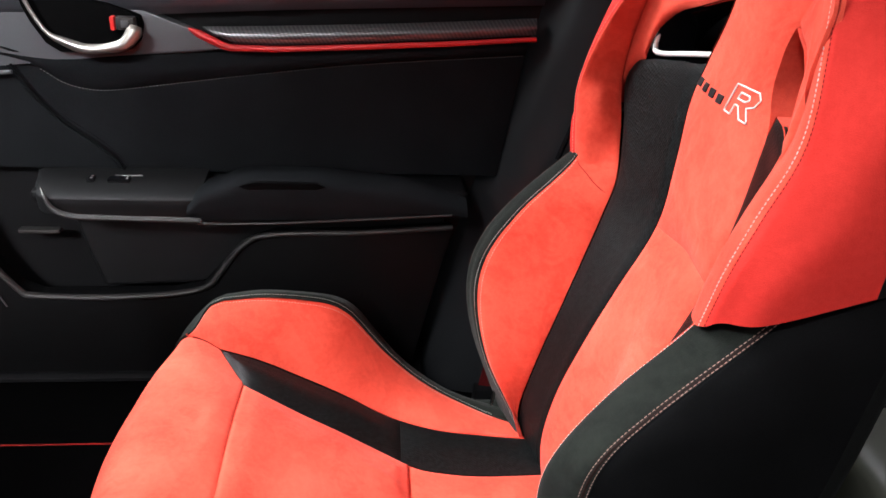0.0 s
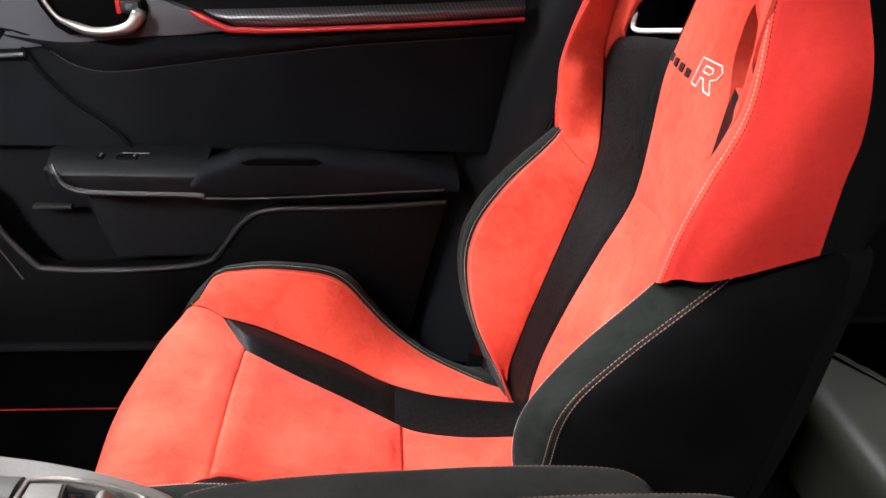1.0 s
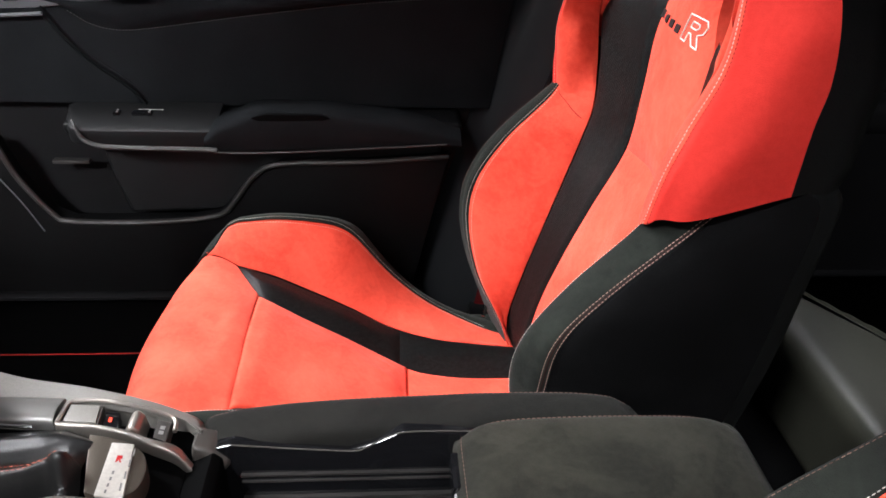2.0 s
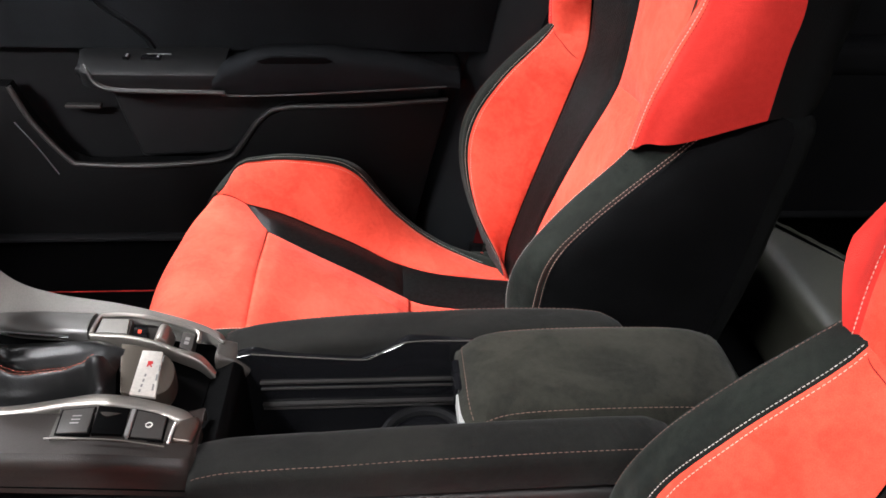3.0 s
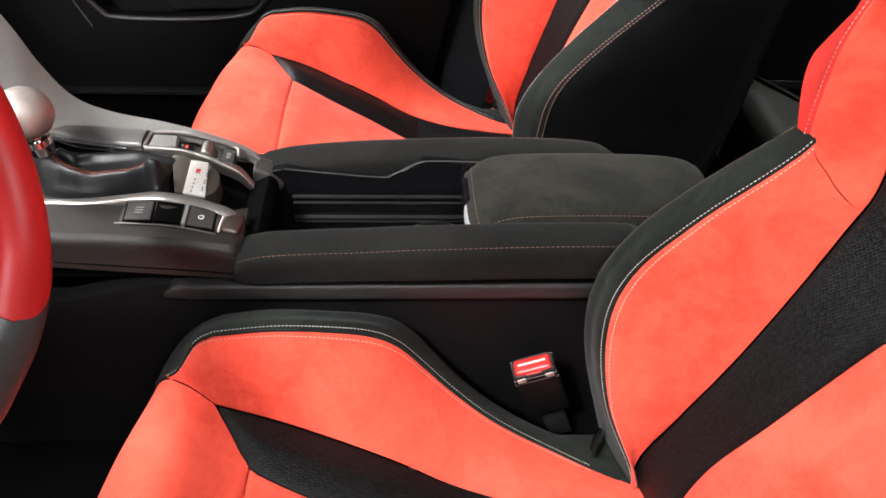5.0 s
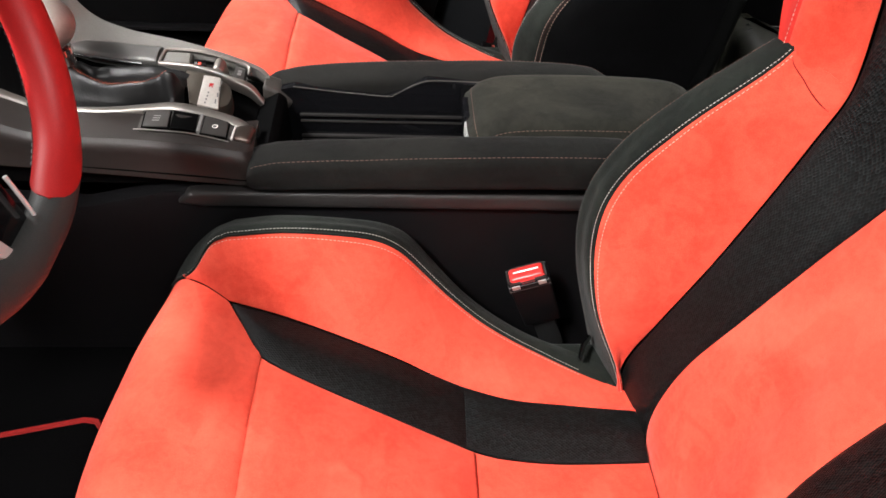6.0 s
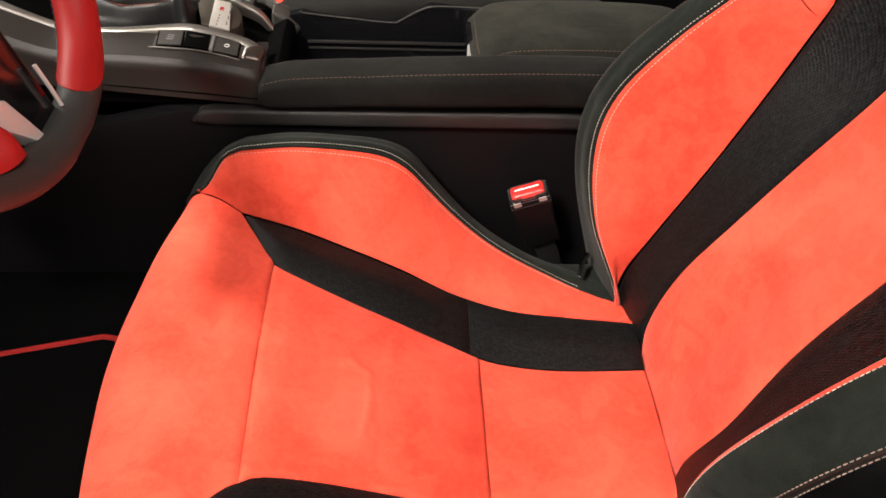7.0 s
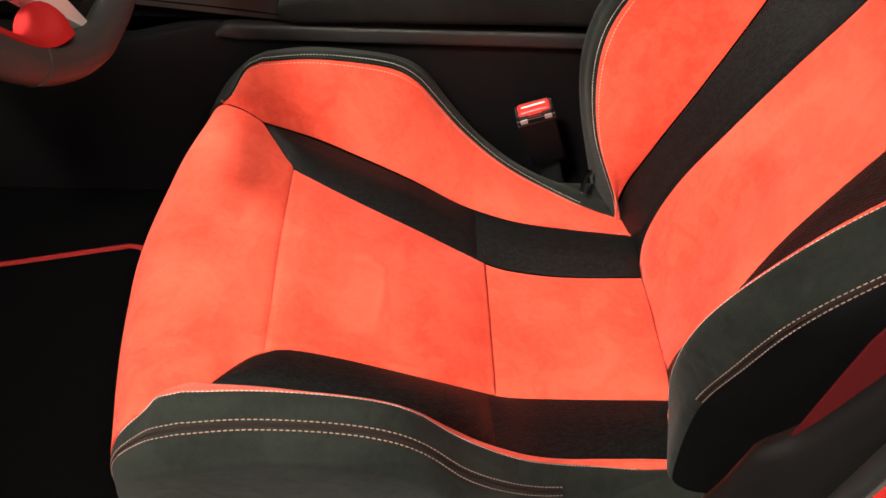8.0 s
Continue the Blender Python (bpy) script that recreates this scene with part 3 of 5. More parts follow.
    ed_near = [(.23, .19, .481), (.239, .195, .534), (.255, .194, .58), (.28, .189, .638), (.297, .158, .71), (.324, .096, .819)]
    wr = [(.171, .227, .041), (.144, .223, .114), (.112, .225, .218), (.105, .234, .294), (.124, .234, .362), (.172, .232, .427), (.285, .232, .536), (.312, .244, .599), (.319, .248, .65), (.329, .241, .713), (.351, .206, .779), (.393, .145, .85)]
    wr_up = [(0.238, 0.262, 0.528), (0.268, 0.268, 0.585), (0.276, 0.264, 0.635), (0.285, 0.25, 0.7), (0.305, 0.208, 0.77), (0.345, 0.14, 0.845)]
    wr_up_near = [(.238, .218, .499), (.245, .223, .54), (.261, .222, .582), (.286, .212, .638), (.303, .180, .71), (.33, .115, .819)]
    sr = [(.274, .205, .042), (.307, .218, .13), (.328, .228, .217), (.348, .236, .323), (.36, .242, .439), (.369, .240, .523), (.335, .234, .545), (.333, .264, .61), (.337, .258, .65), (.341, .242, .70), (.358, .175, .765), (.38, .11, .83)]
    sr_up = [(.323, .264, .545), (.329, .264, .607), (.335, .258, .645), (.337, .242, .693), (.35, .175, .757), (.371, .11, .822)]
    sr_up_near = [(.34, .24, .533), (.342, .242, .595), (.349, .238, .635), (.349, .225, .686), (.356, .17, .752), (.373, .11, .82)]
    wr_near = [(.176, .215, .035), (.157, .209, .112), (.141, .21, .218), (.147, .22, .298), (.157, .231, .37), (.199, .231, .427), (.301, .222, .522), (.327, .232, .583), (.332, .235, .635), (.337, .231, .702), (.354, .198, .773), (.391, .14, .849)]
    per = 6
    rows = np.linspace(0, 11, 11 * per + 1)
    CE, BB, BA, ED, WR, SR, WRN, ELN = (sample(t, rows) for t in (cen, bb, ba, ed, wr, sr, wr_near, ed_low_near))
    EDF, EDN, WRU, WNU, SRU, SNU = (sample(t, rows[6 * per:] - 6) for t in (ed_far, ed_near, wr_up, wr_up_near, sr_up, sr_up_near))
    for t in (CE, BB, BA, ED, WR, SR, WRN, ELN, EDF, EDN, WRU, WNU, SRU, SNU):
        t[:, 0] += lean * (t[:, 2] - 0.06)
    r6 = 6 * per
    seam = 5 * per
    near_bb = mirrored(BB)
    near_bb[:, 1] += 0.017 * smooth01((rows - 7.3) / 0.9) * (1 - smooth01((rows - 8.7) / 0.8))
    ce = across([near_bb, 0.5 * (near_bb + CE), CE, 0.5 * (BB + CE), BB], 21)
    panel("backrest_lumbar", ce[:seam + 1], RED, (-1, 0, 0), "bright red suede lower back panel", dome=0.007, tuck=0.004, edge=0.012, ripple=0.002)
    head, hd, hn = panel("backrest_upper", ce[seam:], RED, (-1, 0, 0), "bright red suede upper back and head panel", dome=0.007, tuck=0.004, edge=0.012)
    deep = np.array((.035, 0, 0)) * (1 + 0.9 * smooth01((rows - 5.2) / 1.2) * (1 - smooth01((rows - 9.0) / 1.5)))[:, None]
    SRN = np.vstack([SR[:r6], SNU])
    shell_g = across([mirrored(SRN), mirrored(SRN) * np.array((1, .86, 1)) + deep, SR * np.array((1, 0, 1)) + 1.3 * deep, SR * np.array((1, .86, 1)) + deep, SR], 21)
    panel("back_shell", shell_g, SHELL, (1, 0, 0), "black leather-grained seat back shell", dome=0.0, tuck=0.0, sides=(0, 0, 0, 0))
    top = across([np.stack([mirrored(ED)[-1], mirrored(BB)[-1], CE[-1], BB[-1], ED[-1]]), np.stack([mirrored(WR)[-1] + np.array((.02, 0, .01)), mirrored(BB)[-1] + np.array((.02, 0, .012)), CE[-1] + np.array((.02, 0, .012)), BB[-1] + np.array((.02, 0, .012)), WR[-1] + np.array((.02, 0, .01))]), np.stack([shell_g[-1][i] for i in (0, 5, 10, 15, 20)])], 9)
    panel("head_top", np.swapaxes(top, 0, 1), RED, (0, 0, 1), dome=0.0, tuck=0.0, sides=(0, 0, 0, 0))
    for side in (1, -1):
        k = np.array((1, side, 1))
        b0, b1, e0, w0, s0 = BB if side > 0 else near_bb, BA * k, ED * k, WR * k, SR * k
        if side < 0:
            e0, w0 = mirrored(ELN), mirrored(WRN)
            b1[:, 1] = np.maximum(b1[:, 1], -.172)
        strip = across([b0, 0.5 * (b0 + b1) + np.array((.004, 0, 0)), b1], 10)
        # mesh insert up to the belt opening, and the red panel that arches over it
        cols = np.array((0, .08, .16, .25, .36, .46, .55, .63, .69, .735, .765, .78, .80, .86, .91, .96, 1))
        if side > 0:
            stop = np.interp(cols, (0, .06, .36, .66, .86, .92, .96, 1), (7.9, 7.9, 8.04, 8.12, 8.12, 8.05, 7.95, 7.7))
            start = np.interp(cols, (0, .16, .36, .55, .63, .69, .735, .765, .78, .80), (9.12, 9.06, 8.96, 8.88, 8.80, 8.70, 8.60, 8.45, 8.3, 8.14))
        else:
            stop = np.interp(cols, (0, .12, .25, .5, .9, 1), (7.3, 7.62, 7.95, 8.1, 8.1, 7.8))
            start = np.interp(cols, (0, .16, .36, .63, .735, .78, .80), (9.0, 8.95, 8.9, 8.75, 8.6, 8.3, 8.12))
        start = np.where(cols > .79, stop, start)
        wide = np.stack([np.stack([np.interp(cols * 9, np.arange(10), row[:, q]) for q in range(3)], 1) for row in strip])

        def spot(j, v):
            return np.stack([np.interp(np.asarray(v) * per, np.arange(len(rows)), wide[:, j, q]) for q in range(3)], -1)

        ms = np.stack([spot(j, np.linspace(0, v, 60)) for j, v in enumerate(stop)], 1)
        panel("mesh_insert", ms, KNIT, (-1, 0, 0), "black knitted mesh insert", dome=0.002, tuck=0.003, edge=0.006)
        hs = np.stack([spot(j, np.linspace(v, 11, 24)) for j, v in enumerate(start)], 1)
        panel("head_side", hs, RED, (-1, 0, 0), "red suede panel over the belt opening", dome=0.002, tuck=0.006, edge=0.014, sides=(1, 0, 0, 0))
        hollow = np.interp(np.arange(len(rows)), (0, r6 - 4, r6 + 4, len(rows)), (-.003, -.003, .002, .002))[:, None] * np.array((1, 0, 0))
        low = across([b1, 0.55 * b1 + 0.45 * e0 + hollow + np.array((0, .005 * side, 0)), e0, 0.5 * (e0 + w0) + np.array((-.005, 0.003 * side, .002)), w0, 0.75 * w0 + 0.25 * s0 + (1 - smooth01((rows - 3.8) / 1.8))[:, None] * np.array((0, .012 * side, 0)), s0], 43)[:r6 + 1]
        bolster, fd, fn = panel("back_bolster", low[:r6 + 1, :15], RED, (-1, -side, 0), "red suede side bolster", dome=0.003, tuck=0.0018, edge=0.005, ripple=0.0015, sides=(1, 0, 1, 1))
        cover, cd, cn = panel("bolster_cover", low[:, 14:29], SUEDE, (-0.3, side, 0), "black suede bolster edge with contrast stitching", dome=0.0, tuck=0.0018, edge=0.005, sides=(0, 0, 1, 0))
        panel("side_cover", low[:, 28:], BACK_SIDE, (0.2, side, 0), "black cloth side of the backrest", dome=0.0, tuck=0.001, edge=0.004, sides=(0, 0, 1, 0))
        eu, wu, su = (np.vstack([t[:r6], u]) * k for t, u in ((ED, EDF if side > 0 else EDN), (WR, WRU if side > 0 else WNU), (SR, SRU if side > 0 else SNU)))
        rise = smooth01((np.arange(len(rows)) - r6) / 14)[:, None]
        roll = 0.5 * b1 + 0.5 * eu + np.array((-.004, -.016, 0)) * (1 - 0.9 * smooth01((rows - 7.4) / 1.0))[:, None] if side > 0 else eu + np.array((.008, .020, 0))
        full = across([b1, roll, eu, 0.5 * (eu + wu) + np.array((-.004, .004 * side, 0)), wu, wu + (su - wu) * (0.25 + 0.25 * rise) + np.array((0, .012 * side, 0)) * (1 - 0.5 * rise), su], 49)[r6:]
        if side > 0:
            q = np.linspace(0, 14, 17)
            foot = np.stack([np.interp(q, np.arange(15), low[r6, :15, c]) for c in range(3)], 1) - full[0, :17]
            fade = 1 - smooth01(np.arange(len(full)) / 9)
            full[:, :17] += fade[:, None, None] * (foot * (1 - np.linspace(0, 1, 17)[:, None] ** 3))[None]
        cut = 17 if side > 0 else 23
        wing, wd, wn = panel("shoulder_wing", full[:, :cut], RED, (-1, -0.3 * side, 0), "red suede shoulder wing", dome=0.0, tuck=0.0015, edge=0.005, sides=(0, 0, 1, 1))
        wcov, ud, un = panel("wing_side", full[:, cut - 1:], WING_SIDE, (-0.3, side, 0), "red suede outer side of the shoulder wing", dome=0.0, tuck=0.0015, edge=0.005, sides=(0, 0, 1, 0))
        thread("white_stitching", cd, cn, 0.9, WHITE_THREAD, cover, rows=(4, r6 + 1))
        if side > 0:
            dart = np.array([[np.interp(r6 - 3.0 * (1 - j / 14), np.arange(r6 + 1), fd[:, j, q]) for q in range(3)] for j in range(1, 14)])
            part("wing_seam", sweep_bm(spline(dart - 0.0003 * fn[r6 - 2, 1:14], 40), np.interp(np.linspace(0, 1, 40), (0, .15, .85, 1), (.0003, .0008, .0007, .0002)), 6), EDGING, bolster, "fine dark seam between bolster and wing")
            thread("red_stitching", fd, fn, 13.1, PINK_THREAD, bolster, rows=(4, r6 + 1), pitch=.0042, r=0.00046)
        if side < 0:
            thread("seam_welt", cd, cn, 13.1, WELT, cover, rows=(13, r6 + 1), r=0.0020)
        for col in (12.4, 13.8) if side < 0 else ():
            thread("double_stitching", cd, cn, col, RED_THREAD if side > 0 else PALE_RED_THREAD, cover, rows=(13, r6 + 1), pitch=.0042, r=0.00044)
        if side > 0:
            thread("red_stitching", cd, cn, 12.0, RED_THREAD, cover, rows=(20, r6), pitch=.0042, r=0.0004)
        if side > 0:
            thread("pale_stitching", ud, un, 1.0, PINK_THREAD, wcov, pitch=.004, r=0.00045)
        else:
            thread("pale_stitching", wd, wn, cut - 3.0, PALE_THREAD, wing, pitch=.0038, r=0.00055)
            thread("seam_stitching", ud, un, 1.6, EDGING, wcov, pitch=.0038, r=0.00055)
        # the belt opening beside the head panel: liner and bright trim
        rim_n = int((cols < .79).sum())
        loop = back + np.vstack([spot(0, np.linspace(stop[0], start[0], 14)), hs[0][1:rim_n], ms[-1][1:rim_n][::-1]])
        ring = np.stack([loop + np.array((d, 0, 0)) for d in (0.002, 0.03, 0.06)], 0)
        bm = bmesh.new()
        vs = [[bm.verts.new(p) for p in r] for r in ring]
        for A, B in zip(vs, vs[1:]):
            for i in range(len(A)):
                bm.faces.new((A[i], A[(i + 1) % len(A)], B[(i + 1) % len(A)], B[i]))
        liner = part("belt_opening", bm, GLOSS if side > 0 else RED, seat, "lined belt opening beside the head panel")
        if side > 0:
            curve = [(0, 8.08), (4, 8.16), (7, 8.2), (9, 8.25), (10, 8.34), (11, 8.46), (10, 8.58), (9, 8.66)]
            trim = back + np.array([spot(c, v) for c, v in curve]) + np.array((.007, 0, 0))
            part("bright_trim", sweep_bm(spline(trim, 40), np.interp(np.linspace(0, 1, 40), (0, .62, .74, .86, 1), (.0031, .0031, .0035, .002, .001)), 10), BRIGHT, liner, "polished metal trim of the belt opening")

    # embroidered mark on the upper back panel: plain bars and an outlined block
    zc = 0.622

    def on_head(y, z, lift=0.0012):
        i = np.argmin((hd[..., 1] - y) ** 2 + (hd[..., 2] - z) ** 2)
        p, q = hd.reshape(-1, 3)[i], hn.reshape(-1, 3)[i]
        x = p[0] - (q[1] * (y - p[1]) + q[2] * (z - p[2])) / q[0]
        return np.array((x, y, z)) + q * lift

    for i in range(4):
        y0, z0 = 0.061 - i * 0.0186, zc - 0.0030 - i * 0.0012
        q = [on_head(y0, z0), on_head(y0 - 0.0115, z0), on_head(y0 - 0.014, z0 + 0.009), on_head(y0 - 0.0025, z0 + 0.009)]
        bm = bmesh.new()
        a = [bm.verts.new(v) for v in q]
        b = [bm.verts.new(v + np.array((0.002, 0, 0))) for v in q]
        bm.faces.new(a)
        bm.faces.new(b[::-1])
        for j in range(4):
            bm.faces.new((a[j], b[j], b[(j + 1) % 4], a[(j + 1) % 4]))
        part("embroidered_bar", bm, LEATHER, head, "small black embroidered bar", smooth=False)
    def outline(points, w=0.047, h=0.028):
        p = [on_head(-0.0185 - (u + 0.18 * v) * w, zc - 0.0085 + v * h) for u, v in points]
        p = [np.array(a) + (np.array(b) - np.array(a)) * t for a, b in zip(p, p[1:] + p[:1]) for t in np.linspace(0, 1, 6, endpoint=False)]
        return sweep_bm(np.array(p), 0.0008, 6, closed=True)

    part("embroidered_mark", outline([(0, 0), (.28, 0), (.28, .36), (.42, .36), (.68, 0), (1.02, 0), (.70, .42), (.92, .55), (.95, .82), (.78, 1.0), (0, 1.0)]), MARK_THREAD, head, "white outlined embroidered mark")
    part("embroidered_mark", outline([(.28, .58), (.58, .58), (.66, .68), (.6, .8), (.28, .8)]), MARK_THREAD, head)

    # base: rails and a hinge cover
    base = box_bm(-0.27, 0.22, -0.2, 0.2, 0.012, 0.05, 0.01)
    part("seat_base", base, PLASTIC, seat, "black plastic seat base")
    for y in (-0.2, 0.2):
        part("seat_rail", box_bm(-0.3, 0.26, y - 0.02, y + 0.02, 0.0, 0.02, 0.003), SILVER, seat, "steel seat rail")
        s = 1 if y > 0 else -1
        part("hinge_cover", box_bm(0.05, 0.21, s * 0.2 - 0.035, s * 0.2 + 0.02, 0.03, 0.088, 0.015, 3), SUEDE, seat, "black hinge cover")
    part("hinge_clip", sweep_bm([(0.128, 0.17, 0.112), (0.134, 0.186, 0.121), (0.142, 0.196, 0.122)], 0.005, 8, squash=0.6), CHROME, seat, "small bright hinge clip")
    seat.location = at
    return seat


sports_seat((0.0, -0.138, 0.0), "red and black suede bucket seat with mesh inserts, driver's place", 0.045, (0, .0112, 0),
             [((-.114, -.004), (-.118, -.07), .0035, .0022), ((-.166, -.008), (-.135, .012), .005, .0016), ((-.135, .012), (-.112, -.01), .004, .0016), ((-.21, .018), (-.17, .004), .006, .0012), ((-.295, -.05), (-.25, -.09), .006, .0018), ((-.297, -.028), (-.262, -.05), .005, .0012),
              ((-.30, .04), (-.265, .01), .006, .0012), ((-.065, .02), (-.045, -.03), .008, .0012), ((-.03, -.045), (-.02, -.085), .005, .0012), ((-.15, -.07), (-.10, -.09), .008, .0012), ((-.29, -.12), (-.26, -.14), .006, .0012)])
sports_seat((-0.0364, 0.581, 0.0), "red and black suede bucket seat with mesh inserts, passenger's place", -0.0266, (-.009, -.0135, .006),
             [((-.178, .068), (-.162, .072), .008, .0014), ((-.061, .03), (-.018, .008), .005, .0018), ((-.05, .055), (-.006, .03), .005, .0016), ((-.045, .064), (-.002, .045), .005, .0014), ((-.28, .05), (-.25, .0), .010, .0012)])
# ---- the hall around the car, closed on all sides ----
def structure(name, bm, mat, label, category, smooth=False):
    return tagged(part(name, bm, mat, None, smooth=smooth), label, category, kind="structure")


structure("ground", box_bm(-7, 7, -7.5, 6, -0.36, -0.30), HALL_FLOOR, "grey smooth hall floor under the car", "floor")
structure("wall_north", box_bm(-7, 7, 6, 6.1, -0.3, 3.0), WALL, "plain pale hall wall", "wall")
structure("wall_south", box_bm(-7, 7, -7.6, -7.5, -0.3, 3.0), WALL, "plain pale hall wall", "wall")
structure("wall_west", box_bm(-7.1, -7, -7.5, 6, -0.3, 3.0), WALL, "plain pale hall wall", "wall")
structure("wall_east", box_bm(7, 7.1, -7.5, 6, -0.3, 3.0), WALL, "plain pale hall wall", "wall")
structure("ceiling", box_bm(-7, 7, -7.5, 6, 3.0, 3.1), WALL, "plain pale hall ceiling", "ceiling")

# ---- car cabin: floor pan, roof, front and rear closures ----
structure("floor", box_bm(-1.25, 1.6, -0.5, 1.08, -0.06, 0.0), CARPET, "black carpeted cabin floor", "floor")
roof = prism_bm([(-0.04, 1.13), (0.25, 1.18), (0.9, 1.15), (1.5, 0.98), (1.5, 1.02), (0.9, 1.19), (0.25, 1.22), (-0.04, 1.17)], "y", -0.42, 0.98)
structure("cabin_roof", roof, HEADLINER, "pale grey headliner of the car roof", "roof")
structure("rear_bulkhead", box_bm(1.5, 1.56, -0.5, 1.08, -0.06, 0.97), PLASTIC, "black rear wall of the cabin", "wall")
structure("front_bulkhead", box_bm(-1.31, -1.25, -0.55, 1.08, -0.06, 0.62), PLASTIC, "black front wall of the footwell", "wall")


def dashboard():
    d = thing("dashboard", "black dashboard at the front of the cabin", "dashboard", kind="structure")
    g = prism_bm([(-1.25, 0.3), (-1.0, 0.32), (-0.95, 0.40), (-0.95, 0.56), (-1.0, 0.61), (-1.25, 0.64)], "y", -0.5, 1.0, 0.02, 3)
    part("body", g, PLASTIC, d)
    part("glovebox", box_bm(-1.25, -0.90, 0.34, 0.93, 0.30, 0.58, 0.03, 3), PLASTIC, d, "black glovebox")
    return d


dashboard()


# ---- passenger door ----
def door_panel():
    d = thing("door_1", "black inner panel of the passenger door with carbon-look trim", "car door", kind="structure")
    card = [(-1.0, 0.04), (-0.02, 0.04), (0.06, 0.3), (0.135, 0.57), (0.175, 0.66), (0.19, 0.70), (-1.0, 0.70)]
    part("door_card", prism_bm(card, "y", 1.0, 1.06), PLASTIC, d, "black soft-touch door card")

    def skin(name, lines, n, mat, label="", out=(0, -1.0, 0), thick=0.012, parent=d, **kw):
        g = across(lines, n)
        kw = {"dome": 0, "tuck": 0, **kw}
        dd, nn = puffed(g, flip=(grid_normals(g) @ np.array(out, float)).mean() < 0, **kw)
        return part(name, solid_grid(dd, nn, thick), mat, parent, label), dd, nn

    # upper pad below the window
    rows = spline([(-1.0, 0.985, 0.60), (-0.6, 0.985, 0.60), (-0.2, 0.985, 0.625), (0.16, 0.985, 0.645)], 40)
    skin("upper_pad", [rows, rows + np.array((0, -.014, .02)), rows + np.array((0, -.012, .06)), rows + np.array((0, .03, .085))], 14, DOOR_PAD, "blue-black leather-look pad under the window", (0, -1, .3))
    # soft insert between trim and armrest, stitched along its top
    top = spline([(-0.60, .985, .556), (-0.553, .985, .529), (-0.529, .985, .513), (-0.499, .985, .504), (-0.46, .985, .503), (-0.379, .985, .514), (-0.298, .985, .526), (-0.217, .985, .537), (-0.094, .985, .552), (0.14, .985, .572)], 90)
    low = np.stack([top[:, 0] * 0.93 - 0.02, 0 * top[:, 0] + 0.975, 0 * top[:, 0] + 0.385], 1)
    ins, dd, nn = skin("door_insert", [top, 0.5 * (top + low) + np.array((0, .004, 0)), low], 18, SIDE, "black suede-look door insert", dome=0.004, tuck=0.002)
    part("grey_stitching", stitch_bm(dd[9:, 0] + np.array((0, -.001, 0)), nn[9:, 1], 0.005, 0.0034, 0.0005), material("grey_thread", (0.11, 0.105, 0.1), 0.8), ins)
    up = spline([(-0.66, .985, .56), (-0.40, .985, .562), (-0.26, .985, .566), (0.14, .985, .596)], 90)
    skin("door_shoulder", [up, 0.5 * (up + top) + np.array((0, -.007, 0)), top], 10, SIDE, "black padded shoulder above the stitch line", dome=0.002, tuck=0.002, edge=.008)
    # twill trim with the red line under it
    a = spline([(-0.325, .978, .600), (-0.2, .976, .606), (0.0, .976, .618), (0.15, .978, .629)], 40)
    b = spline([(-0.280, .972, .577), (-0.2, .97, .579), (0.0, .97, .592), (0.15, .972, .604)], 40)
    skin("twill_trim", [a, 0.5 * (a + b) + np.array((0, -.006, 0)), b], 10, CARBON, "satin grey carbon-look trim strip", thick=0.008, tuck=.002, edge=.006)
    r0 = np.vstack([spline([(-0.341, .970, .597), (-0.32, .968, .587), (-0.29, .967, .574), (-0.268, .967, .573)], 14), b[3:] + np.array((0, -.003, -.0045))])
    red = part("red_line", sweep_bm(r0, np.interp(np.linspace(0, 1, len(r0)), (0, .06, .2, 1), (.002, .0058, .0048, .0034)), 8), RED_DEEP, d, "thin red trim line")
    # grey surround that sweeps round the handle, with the black bowl set into it
    sur = [(-0.74, .53), (-0.602, .535), (-0.556, .5405), (-0.448, .5535), (-0.332, .5635), (-0.296, .569), (-0.344, .596), (-0.402, .618), (-0.452, .632), (-0.50, .64), (-0.74, .665)]
    part("handle_surround", prism_bm(sur, "y", .978, 1.0, 0.003), SATIN_GREY, d, "satin grey handle surround")
    bowl = [(-0.562, .640), (-0.558, .62), (-0.550, .599), (-0.534, .571), (-0.516, .559), (-0.476, .5605), (-0.42, .566), (-0.407, .58), (-0.402, .60), (-0.405, .612), (-0.444, .627), (-0.50, .637)]
    part("handle_bowl", prism_bm(bowl, "y", .966, .98, 0.003), MATT_BLACK, d, "black recess behind the inner handle")
    pull = spline([(-0.552, .952, .648), (-0.538, .952, .612), (-0.522, .95, .588), (-0.504, .948, .579), (-0.477, .946, .570), (-0.448, .946, .571), (-0.424, .948, .577), (-0.412, .952, .590), (-0.408, .956, .600)], 70)
    rad = np.interp(np.linspace(0, 1, 70), (0, .25, .45, .62, .78, .92, 1), (.0025, .003, .007, .0065, .009, .011, .008))
    part("inner_handle", sweep_bm(pull, rad, 12), SILVER, d, "satin silver inner door handle")
    lock = part("lock_button", box_bm(-.433, -.408, .95, .966, .595, .612, .003), PLASTIC_GREY, d, "grey door lock toggle")
    part("red_flag", box_bm(-.4405, -.4345, .952, .964, .594, .612, .0015), BUCKLE_RED, lock)
    part("lock_mark", box_bm(-.425, -.415, .9475, .9505, .599, .608, .0008), SATIN_GREY, lock)
    # front card with its curved edge
    seam = spline([(-0.589, .967, .540), (-0.581, .967, .528), (-0.563, .967, .50), (-0.531, .967, .464), (-0.492, .967, .435), (-0.464, .967, .41), (-0.451, .967, .388)], 50)
